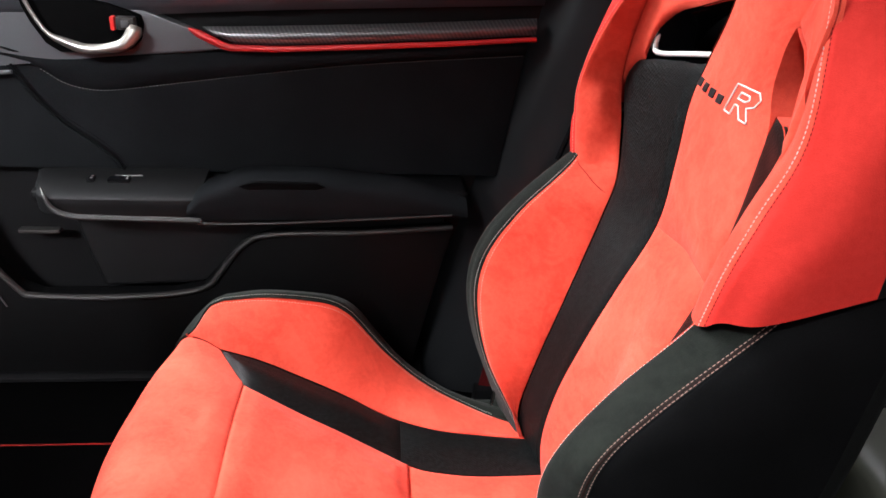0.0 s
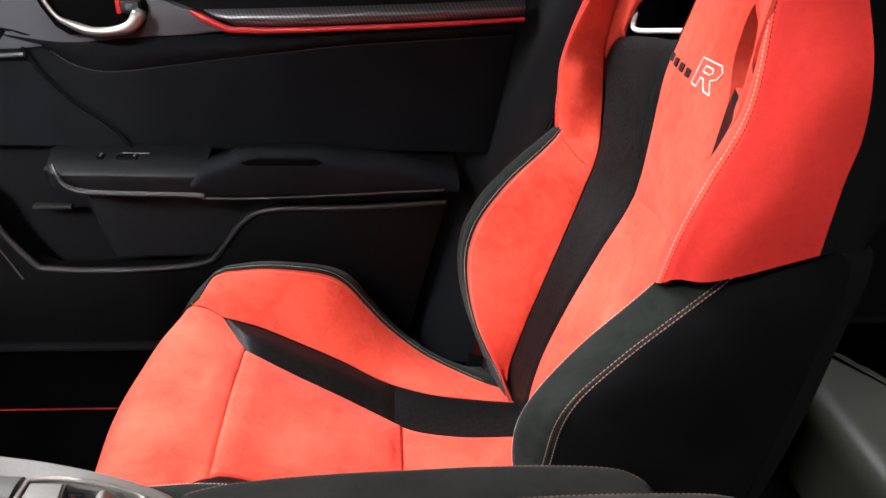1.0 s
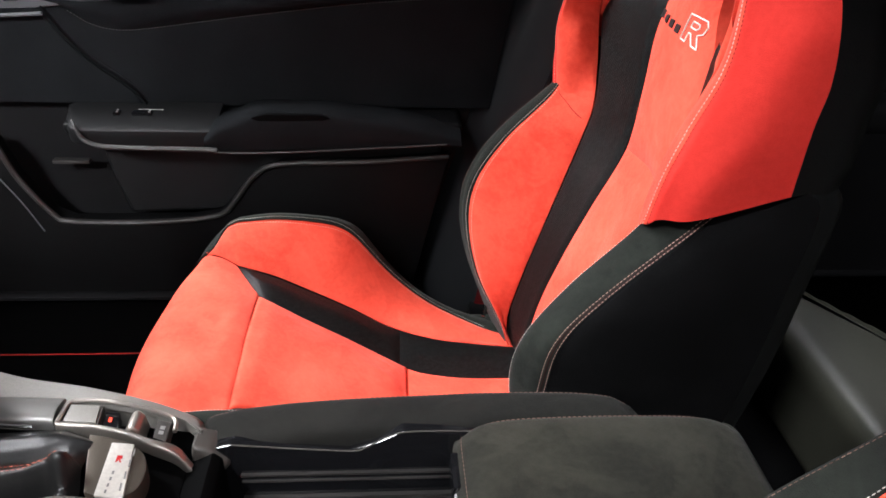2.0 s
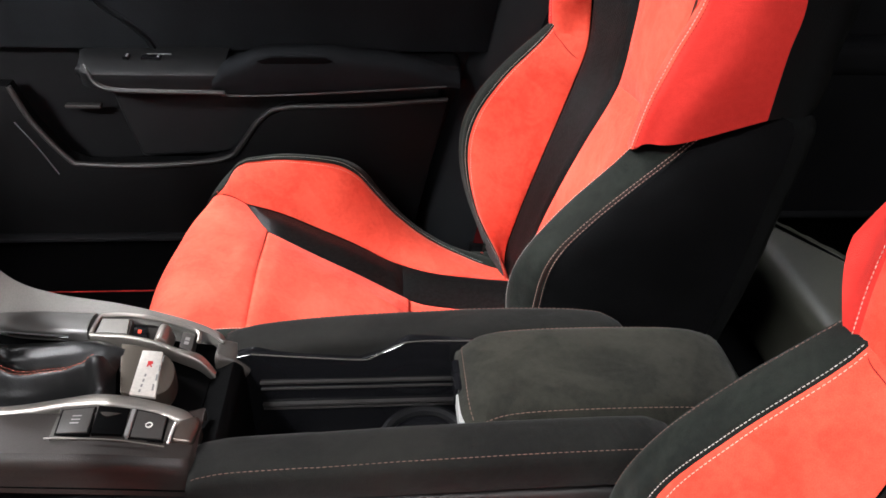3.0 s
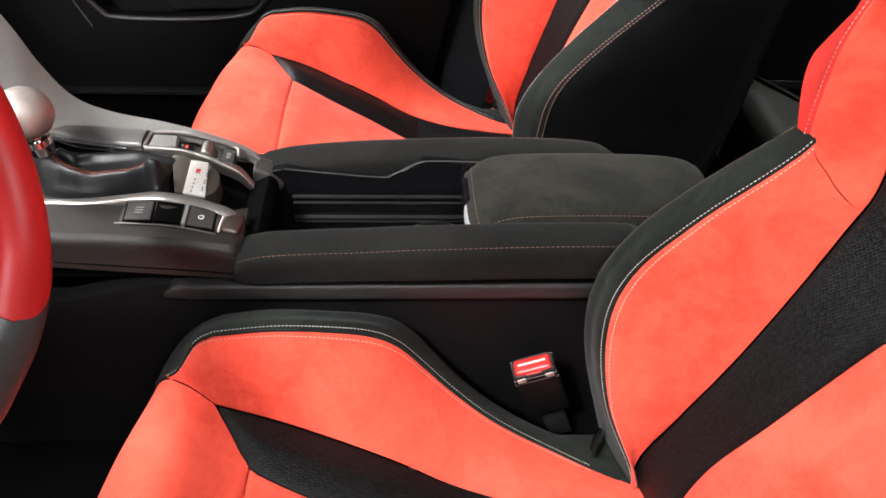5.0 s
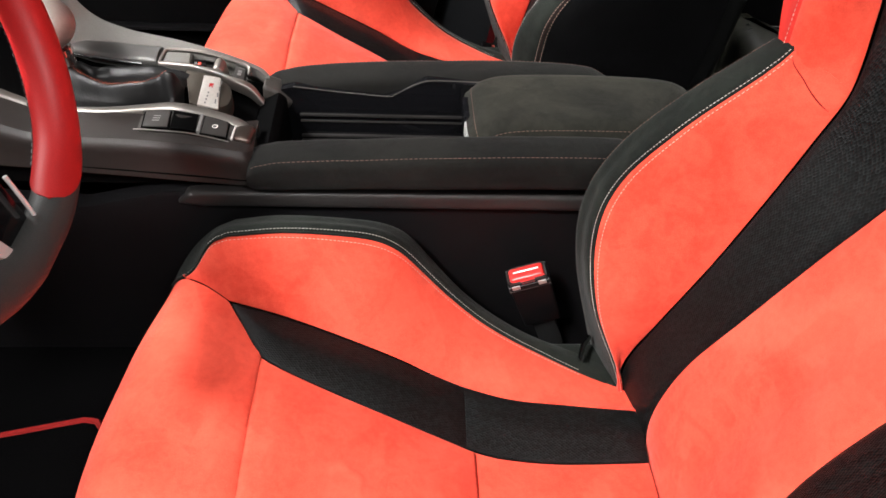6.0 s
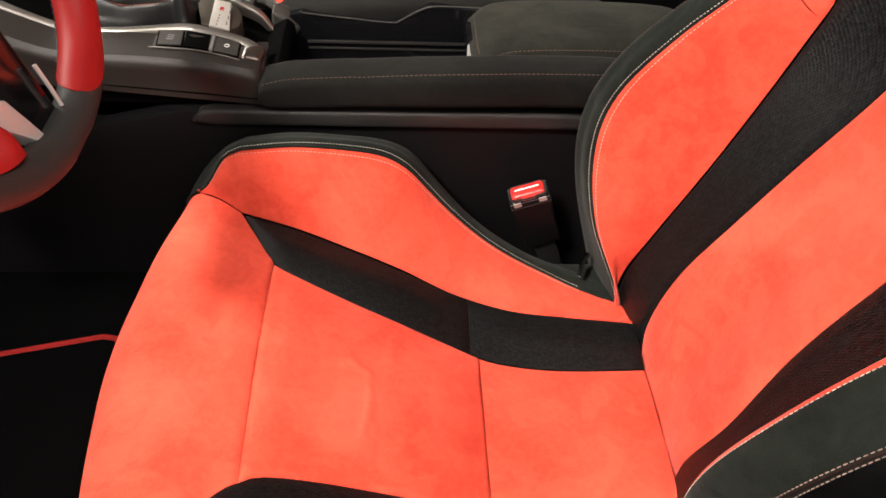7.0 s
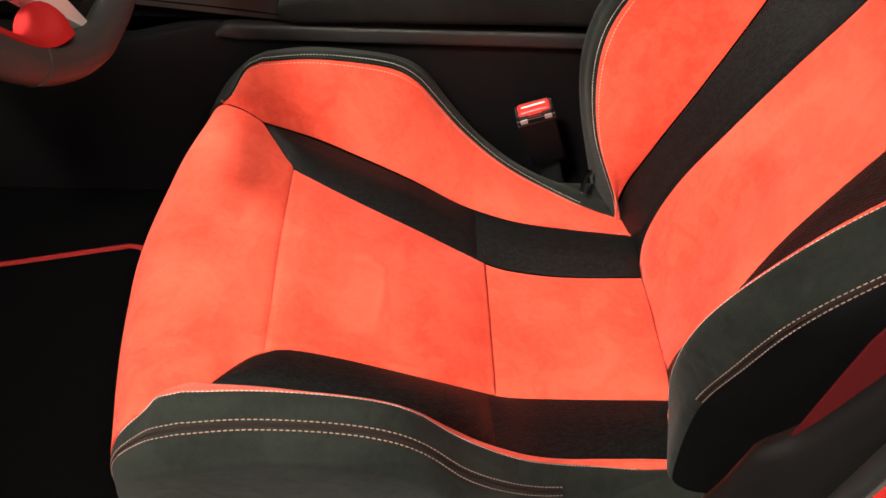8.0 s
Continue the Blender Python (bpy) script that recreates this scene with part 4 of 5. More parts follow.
    seam[:, 1] = np.interp(seam[:, 2], (.388, .41, .435, .464, .50, .54), (.9735, .9748, .9762, .9785, .9815, .9838))
    front = seam + np.array((-.30, 0, 0))
    skin("front_card", [seam + np.array((.0006, .006, 0)), seam + np.array((.0002, .0006, 0)), seam + np.array((-.0014, 0, 0)), seam + np.array((-.03, -.002, 0)), front + np.array((0, -.004, 0))], 16, SIDE, "black front part of the door card", thick=.01)
    part("card_top_edge", sweep_bm([(-0.70, .966, .524), (-0.64, .966, .526), (-0.586, .966, .530)], .003, 6), SATIN_GREY, d)
    # armrest: body, smooth switch deck, padded grab, bright edge line
    deck = [(-0.575, .375), (-0.57, .355), (-0.53, .335), (-0.46, .33), (-0.345, .33), (0.03, .342), (0.06, .35), (0.06, .38)]
    part("armrest", prism_bm(deck, "y", .91, 1.0, 0.012, 3), PLASTIC, d, "black door armrest")
    t = np.linspace(0, 1, 40)
    xs = -0.578 + t * 0.246
    nose = np.sqrt(np.clip(t / .18, 0, 1) * (2 - np.clip(t / .18, 0, 1)))
    y_lip = .97 - (.97 - .893) * nose
    L0 = np.stack([xs, 0 * xs + .975, .383 + .006 * nose], 1)
    L1 = np.stack([xs, .6 * .97 + .4 * y_lip, .384 + 0 * xs], 1)
    L2 = np.stack([xs, y_lip + .004, .374 + 0 * xs], 1)
    L3 = np.stack([xs, y_lip - .002, .366 + 0 * xs], 1)
    L4 = np.stack([xs, y_lip + .002, .345 + 0 * xs], 1)
    skin("switch_deck", [L0, L1, L2, L3, L4], 26, DECK, "dark grey armrest deck with window switches", (0, -.6, 1), thick=.006)
    gx = np.linspace(-.349, .055, 60)
    gt = np.interp(gx, (-.349, -.331, -.302, -.281, -.258, -.164, -.05, .055), (.366, .384, .394, .404, .408, .407, .395, .372))
    g0 = np.stack([gx, 0 * gx + .955, gt - .004], 1)
    g1 = np.stack([gx, 0 * gx + .91, gt + .002], 1)
    g2 = np.stack([gx, 0 * gx + .885, gt - .006], 1)
    g3 = np.stack([gx, 0 * gx + .880, .5 * (gt - .006) + .5 * .345], 1)
    g4 = np.stack([gx, 0 * gx + .884, .343 + .01 * (gx + .338) / .39], 1)
    skin("grab_pad", [g0, g1, g2, g3, g4], 24, SIDE, "padded grab handle of the armrest", (0, -1, .5))
    part("grab_slot", prism_bm([(-0.275, .398), (-0.25, .4045), (-0.165, .404), (-0.15, .398), (-0.165, .394), (-0.26, .391)], "y", .8815, .9, 0.002), MATT_BLACK, d, "dark slot in the grab handle")
    e = spline([(-0.549, .90, .384), (-0.54, .886, .374), (-0.528, .88, .359), (-0.503, .877, .351), (-0.45, .876, .349), (-0.337, .876, .347), (-0.326, .877, .342), (-0.214, .877, .344), (0.032, .88, .358)], 90)
    part("edge_line", sweep_bm(e, np.interp(np.linspace(0, 1, 90), (0, .3, .68, .72, 1), (.002, .0045, .0042, .0022, .0018)), 8), PLASTIC_GREY, d, "grey edge line under the armrest")
    for x0, x1 in ((-0.497, -0.487), (-0.468, -0.437)):
        sw = part("window_switch", box_bm(x0, x1, .928, .944, .379, .3875, .002), GLOSS, d, "small gloss black window switch")
        part("switch_tip", box_bm(x1 - .005, x1 - .002, .930, .934, .3865, .3885, .0006), PALE_GREY, sw)
        part("switch_tip", box_bm(x1 - .006, x1 - .003, .939, .942, .3865, .3885, .0006), PALE_GREY, sw)
    part("switch_line", box_bm(-.462, -.423, .947, .9485, .383, .3868), PALE_GREY, d)
    # lower pocket
    rim = [(-0.69, .93, .335), (-0.668, .93, .27), (-0.625, .928, .205), (-0.60, .928, .193), (-0.50, .928, .19), (-0.40, .928, .196), (-0.345, .928, .208), (-0.32, .928, .235), (-0.285, .928, .28), (-0.24, .928, .301), (-0.1, .928, .306), (0.04, .93, .316)]
    part("pocket_rim", sweep_bm(spline(rim, 90), 0.005, 8), PLASTIC_GREY, d, "raised rim of the door pocket")
    outline = [(-1.0, .04), (-0.02, .04), (0.04, .31), (-0.1, .30), (-0.24, .297), (-0.288, .276), (-0.325, .232), (-0.35, .204), (-0.40, .192), (-0.60, .189), (-0.63, .203), (-0.672, .27), (-0.695, .335), (-1.0, .335)]
    part("pocket_wall", prism_bm(outline, "y", .932, .965, 0.003), POCKET, d, "black front wall of the door pocket")
    part("pocket_lining", prism_bm([(-0.54, .325), (-0.525, .25), (-0.508, .19), (-0.35, .197), (-0.30, .24), (-0.24, .28), (0.03, .29), (0.03, .325)], "y", .963, .985, 0.008, 3), DECK, d, "black moulded pocket lining")
    part("pocket_crease", sweep_bm(spline([(-0.697, .928, .272), (-0.671, .928, .226), (-0.647, .928, .173)], 20), .0012, 6), SATIN_GREY, d)
    part("pocket_ledge", box_bm(-.62, -.56, .955, .97, .286, .292, .002), PLASTIC_GREY, d)
    part("window_glass", box_bm(-0.75, 0.22, 1.02, 1.025, .70, 1.05), material("tinted_glass", (0.02, 0.022, 0.022), 0.05, spec=0.5), d, "dark tinted side window")
    return d


door_panel()
structure("sill_1", prism_bm([(.918, .036), (.918, .043), (.926, .047), (.985, .050), (.985, .036)], "x", -1.1, .0, .0015), PLASTIC, "black sill trim below the passenger door", "door sill")


def b_pillar():
    p = thing("pillar_trim", "dark grey moulded pillar trim beside the passenger seat", "pillar trim", kind="structure")
    f = spline([(-0.03, .985, .0), (0.04, .985, .2), (0.10, .985, .40), (0.155, .98, .58), (0.19, .965, .70), (0.215, .93, .85), (0.24, .86, 1.05)], 50)
    g = across([f + np.array((-.05, .06, 0)), f + np.array((0, .012, 0)), f + np.array((.03, -.022, 0)), f + np.array((.08, -.05, 0)), f + np.array((.16, -.06, 0)), f + np.array((.26, -.01, 0))], 22)
    d, n = puffed(g, flip=(grid_normals(g) @ np.array((0, -1.0, 0))).mean() < 0, dome=0, tuck=0)
    part("moulding", solid_grid(d, n, 0.012), DARK_TRIM, p)
    e = f + np.array((.075, -.078, 0))
    part("shadow_groove", sweep_bm(e[18:44], 0.004, 6), GLOSS, p)
    return p


b_pillar()


def seat_belt():
    b = thing("seat_belt", "dark red woven seat belt beside the passenger seat", "seat belt", "seat belts")
    c = spline([(0.30, .85, .92), (0.265, .875, .72), (0.215, .88, .52), (0.17, .88, .36), (0.12, .88, .2), (0.09, .88, .03)], 50)
    g = across([c, c + np.array((.024, -.004, 0)), c + np.array((.047, 0, 0))], 5)
    d, n = puffed(g, flip=(grid_normals(g) @ np.array((0, -1.0, 0))).mean() < 0, dome=0.001, tuck=0)
    part("webbing", solid_grid(d, n, 0.0015), WEBBING, b)
    part("anchor", box_bm(0.085, 0.145, .865, .89, 0.0, .05, .006), PLASTIC, b)
    return b


seat_belt()


# ---- rear bench, rear door ----
def rear_bench():
    b = thing("rear_bench", "charcoal leather rear bench seat", "bench seat")
    edge = spline([(0.532, .74, 0), (0.538, .80, 0), (0.565, .825, 0), (0.605, .795, 0), (0.68, .675, 0), (0.76, .555, 0), (0.93, .40, 0)], 24)
    outline = [(0.53, -0.45)] + [(p[0], p[1]) for p in edge] + [(0.95, -0.45)]
    part("cushion", prism_bm(outline, "z", 0.0, 0.165, 0.04, 6), BENCH, b, "charcoal leather bench cushion")
    part("backrest", prism_bm([(1.06, .0), (1.16, .0), (1.42, .82), (1.3, .84)], "y", -.42, 1.0, .03, 3), BENCH, b, "charcoal leather bench backrest")
    return b


rear_bench()


def rear_door():
    d = thing("door_2", "black rear door panel in shadow", "car door", kind="structure")
    part("door_card", prism_bm([(0.28, .04), (1.2, .04), (1.45, .7), (0.28, .7)], "y", 1.0, 1.06, 0.01), REAR_TRIM, d)
    e = spline([(0.3, .985, .37), (0.6, .98, .37), (0.95, .98, .375)], 30)
    part("edge_line", sweep_bm(e, 0.005, 8), PLASTIC_GREY, d)
    part("armrest", box_bm(0.35, 1.0, .93, 1.0, .36, .42, .02, 3), REAR_TRIM, d)
    pane = part("window_glass", box_bm(0.3, 1.3, 1.02, 1.025, .70, 1.05), bpy.data.materials["tinted_glass"], d)
    pane.visible_shadow = False
    return d


rear_door()
# ---- centre console ----
def console():
    c = thing("centre_console", "black centre console with suede knee rails and silver trim", "console", kind="structure")
    MID = 0.225

    def mir(y, s):
        return MID + s * y

    # lower body down to the floor
    for s in (-1, 1):
        y0, y1 = sorted((mir(.088, s), mir(.064, s)))
        part("lower_side", prism_bm([(-0.75, 0.0), (0.26, 0.0), (0.26, .27), (-0.235, .272), (-0.33, .268), (-0.42, .245), (-0.75, .27)], "y", y0, y1, 0.006), CONSOLE_SIDE, c, "brown-black lower console side")
        a, b = sorted((mir(.097, s), mir(.08, s)))
        part("ledge", prism_bm([(-0.318, .258), (-0.305, .272), (-0.29, .2745), (0.22, .2745), (0.22, .254), (-0.29, .254)], "y", a, b, 0.005, 3), PLASTIC_GREY, c, "grey ledge below the knee rail")
        # knee rail: rounded suede pad with a stitched edge
        path = spline([(-0.238, mir(.078, s), .292), (-0.19, mir(.08, s), .297), (-0.12, mir(.082, s), .302), (-0.06, mir(.082, s), .305), (0.03, mir(.082, s), .309), (0.13, mir(.08, s), .308), (0.185, mir(.074, s), .300)], 70)
        if s > 0:
            path[:, 2] -= np.interp(path[:, 0], (-.16, -.02, .19), (0, .004, .006))
        else:
            path[:, 2] += np.interp(path[:, 0], (-.238, -.20, -.12, 0), (.002, .003, .0025, 0))
        hh = np.interp(np.linspace(0, 1, 70), (0, .03, .12, .5, .9, .97, 1), (.010, .015, .019, .0235, .025, .018, .008))
        if s < 0:
            hh = np.maximum(hh, np.interp(np.linspace(0, 1, 70), (0, .02, .1, .3, .4), (.011, .0165, .0205, .022, 0)))
        sec = []
        for p, h in zip(path, hh):
            ring = []
            for q in np.arange(20) * 2 * math.pi / 20:
                cy, cz = math.cos(q), math.sin(q)
                e = 0.62
                ring.append(p + np.array((0, 0.026 * math.copysign(abs(cy) ** e, cy), h * math.copysign(abs(cz) ** e, cz))))
            sec.append(ring)
        bm = bmesh.new()
        vs = [[bm.verts.new(v) for v in r] for r in sec]
        for A, B in zip(vs, vs[1:]):
            for i in range(20):
                bm.faces.new((A[i], A[(i + 1) % 20], B[(i + 1) % 20], B[i]))
        bm.faces.new(vs[0][::-1])
        bm.faces.new(vs[-1])
        rail = part("knee_rail", bm, RAIL, c, "black suede knee rail with red stitching")
        cur = np.array([r[3 if s > 0 else 7] for r in sec])
        nor = np.tile(np.array((0, s * .8, .6)), (70, 1))
        part("red_stitching", stitch_bm(cur[1:-2], nor[1:-2], 0.005, 0.0034, 0.00042, 0.0002), RED_THREAD, rail)
    # storage bin between the rails
    part("bin_floor", box_bm(-0.22, 0.03, MID - .05, MID + .05, .17, .185), PLASTIC, c, "black floor of the storage bin")
    for s in (-1, 1):
        a, b = sorted((mir(.05, s), mir(.062, s)))
        dip = 0 if s > 0 else .03
        part("bin_wall", prism_bm([(-0.22, .17), (0.05, .17), (0.05, .318 - dip), (-0.05, .326 - dip), (-0.075, .312 - dip), (-0.10, .303 - dip), (-0.205, .314 - dip), (-0.22, .31 - dip)], "y", a, b, 0.0015), GLOSS, c, "glossy black inner wall of the bin")
        w = mir(.049, s)
        ln = [(-0.205, w, .315), (-0.15, w, .309), (-0.097, w, .3045), (-0.085, w, .308), (-0.062, w, .322), (-0.04, w, .327), (0.02, w, .326)]
        if s > 0:
            part("bright_line", sweep_bm(spline(ln, 50), 0.0007, 6), SURROUND, c, "thin bright line along the bin edge")
        for z, h, out in ((.277, .0013, .0465), (.268, .0008, .0475), (.2475, .0013, .0455), (.2405, .0008, .0475)):
            a, b = sorted((mir(out, s), mir(.051, s)))
            part("slide_rib", box_bm(-0.2, 0.03, a, b, z - h, z + h, .0007), PLASTIC_GREY, c, "thin grey slide rib")
    part("bin_front", prism_bm([(-0.245, .2), (-0.212, .2), (-0.213, .300), (-0.222, .309), (-0.245, .296)], "y", MID - .06, MID + .062, 0.003), MATT_BLACK, c, "black front wall of the bin")
    ring = [(-0.035 + .042 * math.cos(q), MID - .005 + .042 * math.sin(q), .243) for q in np.linspace(0, 2 * math.pi, 40, endpoint=False)]
    part("cup_ring", sweep_bm(ring, 0.006, 8, closed=True), PLASTIC, c, "black cup holder ring")
    part("cup_well", sweep_bm([(-0.035, MID - .005, .186), (-0.035, MID - .005, .24)], .044, 32), GLOSS, c)
    # rear box that carries the armrest
    part("armrest_box", box_bm(0.012, 0.24, MID - .055, MID + .06, .19, .3, .006), PLASTIC, c)
    part("rear_end", prism_bm([(0.2, .0), (0.3, .0), (0.27, .28), (0.2, .29)], "y", MID - .07, MID + .07, .01), PLASTIC, c)
    # front deck: a sunk black bed, with fairings, bezels and buttons standing on it
    bed = [(-0.62, .41), (-0.52, .365), (-0.45, .328), (-0.40, .312), (-0.30, .308), (-0.243, .298), (-0.243, .27), (-0.62, .27)]
    part("front_deck", prism_bm(bed, "y", MID - .078, MID + .084, 0.003), MATT_BLACK, c, "black bed of the console deck")

    def level(x):
        """Height of the deck's top surface."""
        return np.interp(x, (-.40, -.31, -.26, -.235), (.339, .337, .325, .317))

    def laid(outline, lo, hi, bevel=0.001, seg=2):
        """A plate on the deck's top surface, from lo to hi above it."""
        bm = prism_bm(outline, "z", lo, hi, bevel, seg)
        for v in bm.verts:
            h = level(v.co.x)
            v.co.y += (.338 - h) * .95
            v.co.z += h
        return bm

    def strip_on(inner, outer, name, mat, label, crown=0.003, n=60):
        p, q = spline(inner, n), spline(outer, n)
        for w in (p, q):
            h = level(w[:, 0])
            w[:, 1] += (.338 - h) * .95
            w[:, 2] += h
        g = across([p + np.array((0, 0, -.012)), p, 0.5 * (p + q) + np.array((0, 0, crown)), q, q + np.array((0, 0, -.012))], 17)
        d, nn = puffed(g, flip=(grid_normals(g) @ np.array((0, 0, 1.0))).mean() < 0, dome=0, tuck=0)
        return part(name, solid_grid(d, nn, 0.002), mat, c, label)

    for s in (-1, 1):
        # side fairing, open over the button panel
        if s < 0:
            rim0 = [(-0.75, .07, .46), (-0.60, .075, .40), (-0.47, .082, .345), (-0.42, .085, .337), (-0.35, .086, .334), (-0.29, .086, .329), (-0.245, .082, .318), (-0.234, .07, .312)]
            near, far = .045, .047
        else:
            rim0 = [(-0.62, .09, .62), (-0.52, .094, .55), (-0.475, .096, .465), (-0.456, .097, .415), (-0.432, .097, .376), (-0.395, .097, .357), (-0.336, .096, .344), (-0.281, .092, .329), (-0.245, .083, .318), (-0.234, .07, .312)]
            near, far = .055, .086
        r0 = spline([(x, mir(y, s), z) for x, y, z in rim0], 160)
        wide = np.interp(r0[:, 0], (-.46, -.41, -.347, -.29, -.25, -.236), (near, near + .45 * (far - near), far, far - .002, far - .012, far - .022))
        r1 = np.stack([r0[:, 0], mir(wide, s), r0[:, 2] + .004], 1)
        r1[:, 2] = level(r0[:, 0]) + .0006 + (np.interp(r0[:, 0], (-.75, -.56, -.50, -.45, -.42), (.12, .053, .024, .003, 0)) if s < 0 else np.interp(r0[:, 0], (-.62, -.52, -.475, -.435, -.40, -.36), (.13, .065, .03, .01, .002, 0)))
        r2 = r0.copy()
        r2[:, 2] = np.interp(r0[:, 0], (-.5, -.24), (.302, .278)) if s < 0 else .272
        r2[:, 1] = mir(.098 if s > 0 else .089, s)
        r2[:, 0] = np.minimum(r2[:, 0], -.236)
        g = np.concatenate([between([r1 + np.array((0, 0, -.012)), r1, r0], (2, 5))[:, :-1], across([r0, 0.8 * r0 + 0.2 * r2 + np.array((0, .005 * s, 0)), 0.4 * r0 + 0.6 * r2 + np.array((0, .002 * s, 0)), r2], 22)], 1)
        d, n = puffed(g, flip=(grid_normals(g) @ np.array((0, s, .5))).mean() < 0, dome=0, tuck=0)
        if s < 0:
            groove = d[:, 25] + n[:, 25] * .0001
            part("fairing_groove", sweep_bm(groove[60:150], np.interp(np.linspace(0, 1, 90), (0, .3, .9, 1), (.0002, .0009, .0009, .0002)), 6), MATT_BLACK, c, "fine groove along the fairing's side pad")
        # same plastic both sides; the near one is coloured darker as shade
        part("side_fairing", solid_grid(d, n, 0.004), SHADED_FAIRING if s < 0 else FAIRING, c, "dark grey plastic console fairing")
    # near side: bezel, buttons, end cap
    strip_on([(-.56, .195, .055), (-.50, .19, .025), (-.45, .187, .004), (-.424, .187, 0), (-.386, .188, 0), (-.345, .196, 0), (-.324, .2, 0), (-.3, .197, 0), (-.276, .19, 0), (-.251, .179, 0), (-.238, .168, -.002)],
             [(-.56, .18, .055), (-.50, .178, .025), (-.45, .177, .004), (-.42, .178, 0), (-.383, .178, 0), (-.345, .185, 0), (-.32, .187, 0), (-.3, .184, 0), (-.272, .175, 0), (-.249, .162, 0), (-.237, .15, -.003)],
             "silver_bezel", SILVER, "satin silver bezel beside the gear lever")
    for outline, kind in (([(-.3445, .1805), (-.3203, .183), (-.3178, .155), (-.342, .155)], "blank"), ([(-.2858, .1785), (-.262, .1708), (-.261, .1445), (-.2848, .1485)], "park")):
        ox, oy = sum(p[0] for p in outline) / 4, sum(p[1] for p in outline) / 4
        part("button_gap", laid([(ox + (x - ox) * 1.13, oy + (y - oy) * 1.11) for x, y in outline], -.012, .0007, .0003), MATT_BLACK, c, "dark gap round the button")
        b = part("console_button", laid(outline, -.012, .0016, .0008), BUTTON, c, "dark grey console button")
        mx, my = sum(p[0] for p in outline) / 4, sum(p[1] for p in outline) / 4
        if kind == "park":
            ring = [(mx + .0026 * math.cos(q), my + .0026 * math.sin(q) + (.338 - level(mx)) * .95, level(mx) + .0018) for q in np.linspace(0, 2 * math.pi, 20, endpoint=False)]
            part("button_mark", sweep_bm(ring, .0006, 6, closed=True), WHITE, b, "white round mark")
        else:
            for o in (-.0035, .0005, .0045):
                part("button_mark", laid([(mx - .0035, my + o), (mx + .0035, my + o), (mx + .0035, my + o + .001), (mx - .0035, my + o + .001)], .0014, .0019, 0), PALE_GREY, b)
    part("button_surround", laid([(-.3485, .1875), (-.3178, .190), (-.2915, .1845), (-.2545, .172), (-.2535, .1425), (-.2895, .1465), (-.3465, .1505)], -.016, .0002, .0004), SURROUND, c, "dark grey surround of the buttons")
    part("blank_recess", laid([(-.3172, .1855), (-.2925, .1812), (-.2912, .1515), (-.3150, .1545)], -.012, .0009, .0004), MATT_BLACK, c, "black blank between the buttons")
    part("button_divider", laid([(-.2902, .1805), (-.2868, .179), (-.2858, .148), (-.2892, .149)], -.012, .003, .001), PALE_GREY, c, "pale divider")
    part("button_frame", sweep_bm(spline([(-.350, .1505, .3385), (-.33, .1495, .3385), (-.30, .1495, .336), (-.275, .1495, .3305), (-.257, .1495, .3255)], 40), .0006, 8), SILVER, c, "thin silver line under the buttons")
    part("end_cap", laid([(-.253, .164), (-.239, .171), (-.2345, .162), (-.237, .139), (-.254, .143)], -.02, .003, .004, 3), END_CAP, c, "dark satin end cap")
    part("cap_edge", sweep_bm(spline([(-.2545, .1525, .326), (-.2542, .163, .3265), (-.2535, .1755, .326)], 12), .0012, 6), BRIGHT, c, "bright edge of the end cap")
    # far side: grey inlay, silver frame, buttons and toggle
    strip_on([(-.475, .283, .030), (-.435, .284, .011), (-.40, .284, .004), (-.358, .283, .002)], [(-.475, .311, .036), (-.435, .311, .016), (-.40, .311, .007), (-.356, .310, .003)], "deck_inlay", INLAY, "satin grey deck inlay", 0.004)
    part("bright_edge", sweep_bm(spline([(-.47, .279, .36), (-.44, .279, .347), (-.40, .277, .342), (-.372, .276, .34)], 30), .0016, 8), CHROME, c, "polished edge line")
    loop = [(-.354, .282, .001), (-.353, .305, .001), (-.345, .3095, .001), (-.325, .309, .001), (-.295, .302, .001), (-.268, .292, 0), (-.258, .284, 0), (-.2555, .27, 0)]
    lp = spline(loop, 70)
    lp[:, 2] += level(lp[:, 0])
    lp[:, 1] += (.338 - level(lp[:, 0])) * .95
    part("button_frame", sweep_bm(lp, .0021, 8), SILVER, c, "satin silver frame round the buttons")
    strip_on([(-.356, .283, 0), (-.323, .279, 0), (-.296, .272, 0), (-.273, .261, 0), (-.252, .256, -.004), (-.238, .246, -.016)],
             [(-.354, .278, 0), (-.323, .2745, 0), (-.296, .267, 0), (-.2725, .2545, -.001), (-.252, .247, -.006), (-.238, .239, -.018)], "silver_bezel", SILVER, "satin silver bezel beside the gear lever", 0.002)
    part("console_button", laid([(-.350, .305), (-.324, .303), (-.321, .281), (-.350, .284)], -.012, .001, .001), FAIRING, c, "blank dark grey console button")
    part("button_surround", laid([(-.352, .307), (-.322, .305), (-.319, .277), (-.352, .281)], -.016, -.001, .0006), SURROUND, c, "dark grey surround of the buttons")
    hz = part("console_button", laid([(-.32, .301), (-.307, .299), (-.303, .277), (-.318, .280)], -.016, -.005, .001), GLOSS, c, "black button with a red mark")
    part("button_mark", laid([(-.3145, .293), (-.311, .2925), (-.3105, .287), (-.3135, .2875)], -.0052, -.0044, 0), material("red_lamp_mark", (0.5, 0.03, 0.01), 0.4, emit=((1, 0.1, 0.03), 0.1)), hz)
    tog = prism_bm([(-.299, .316), (-.2975, .329), (-.293, .336), (-.288, .337), (-.284, .332), (-.281, .316)], "y", .276, .299, .003, 3)
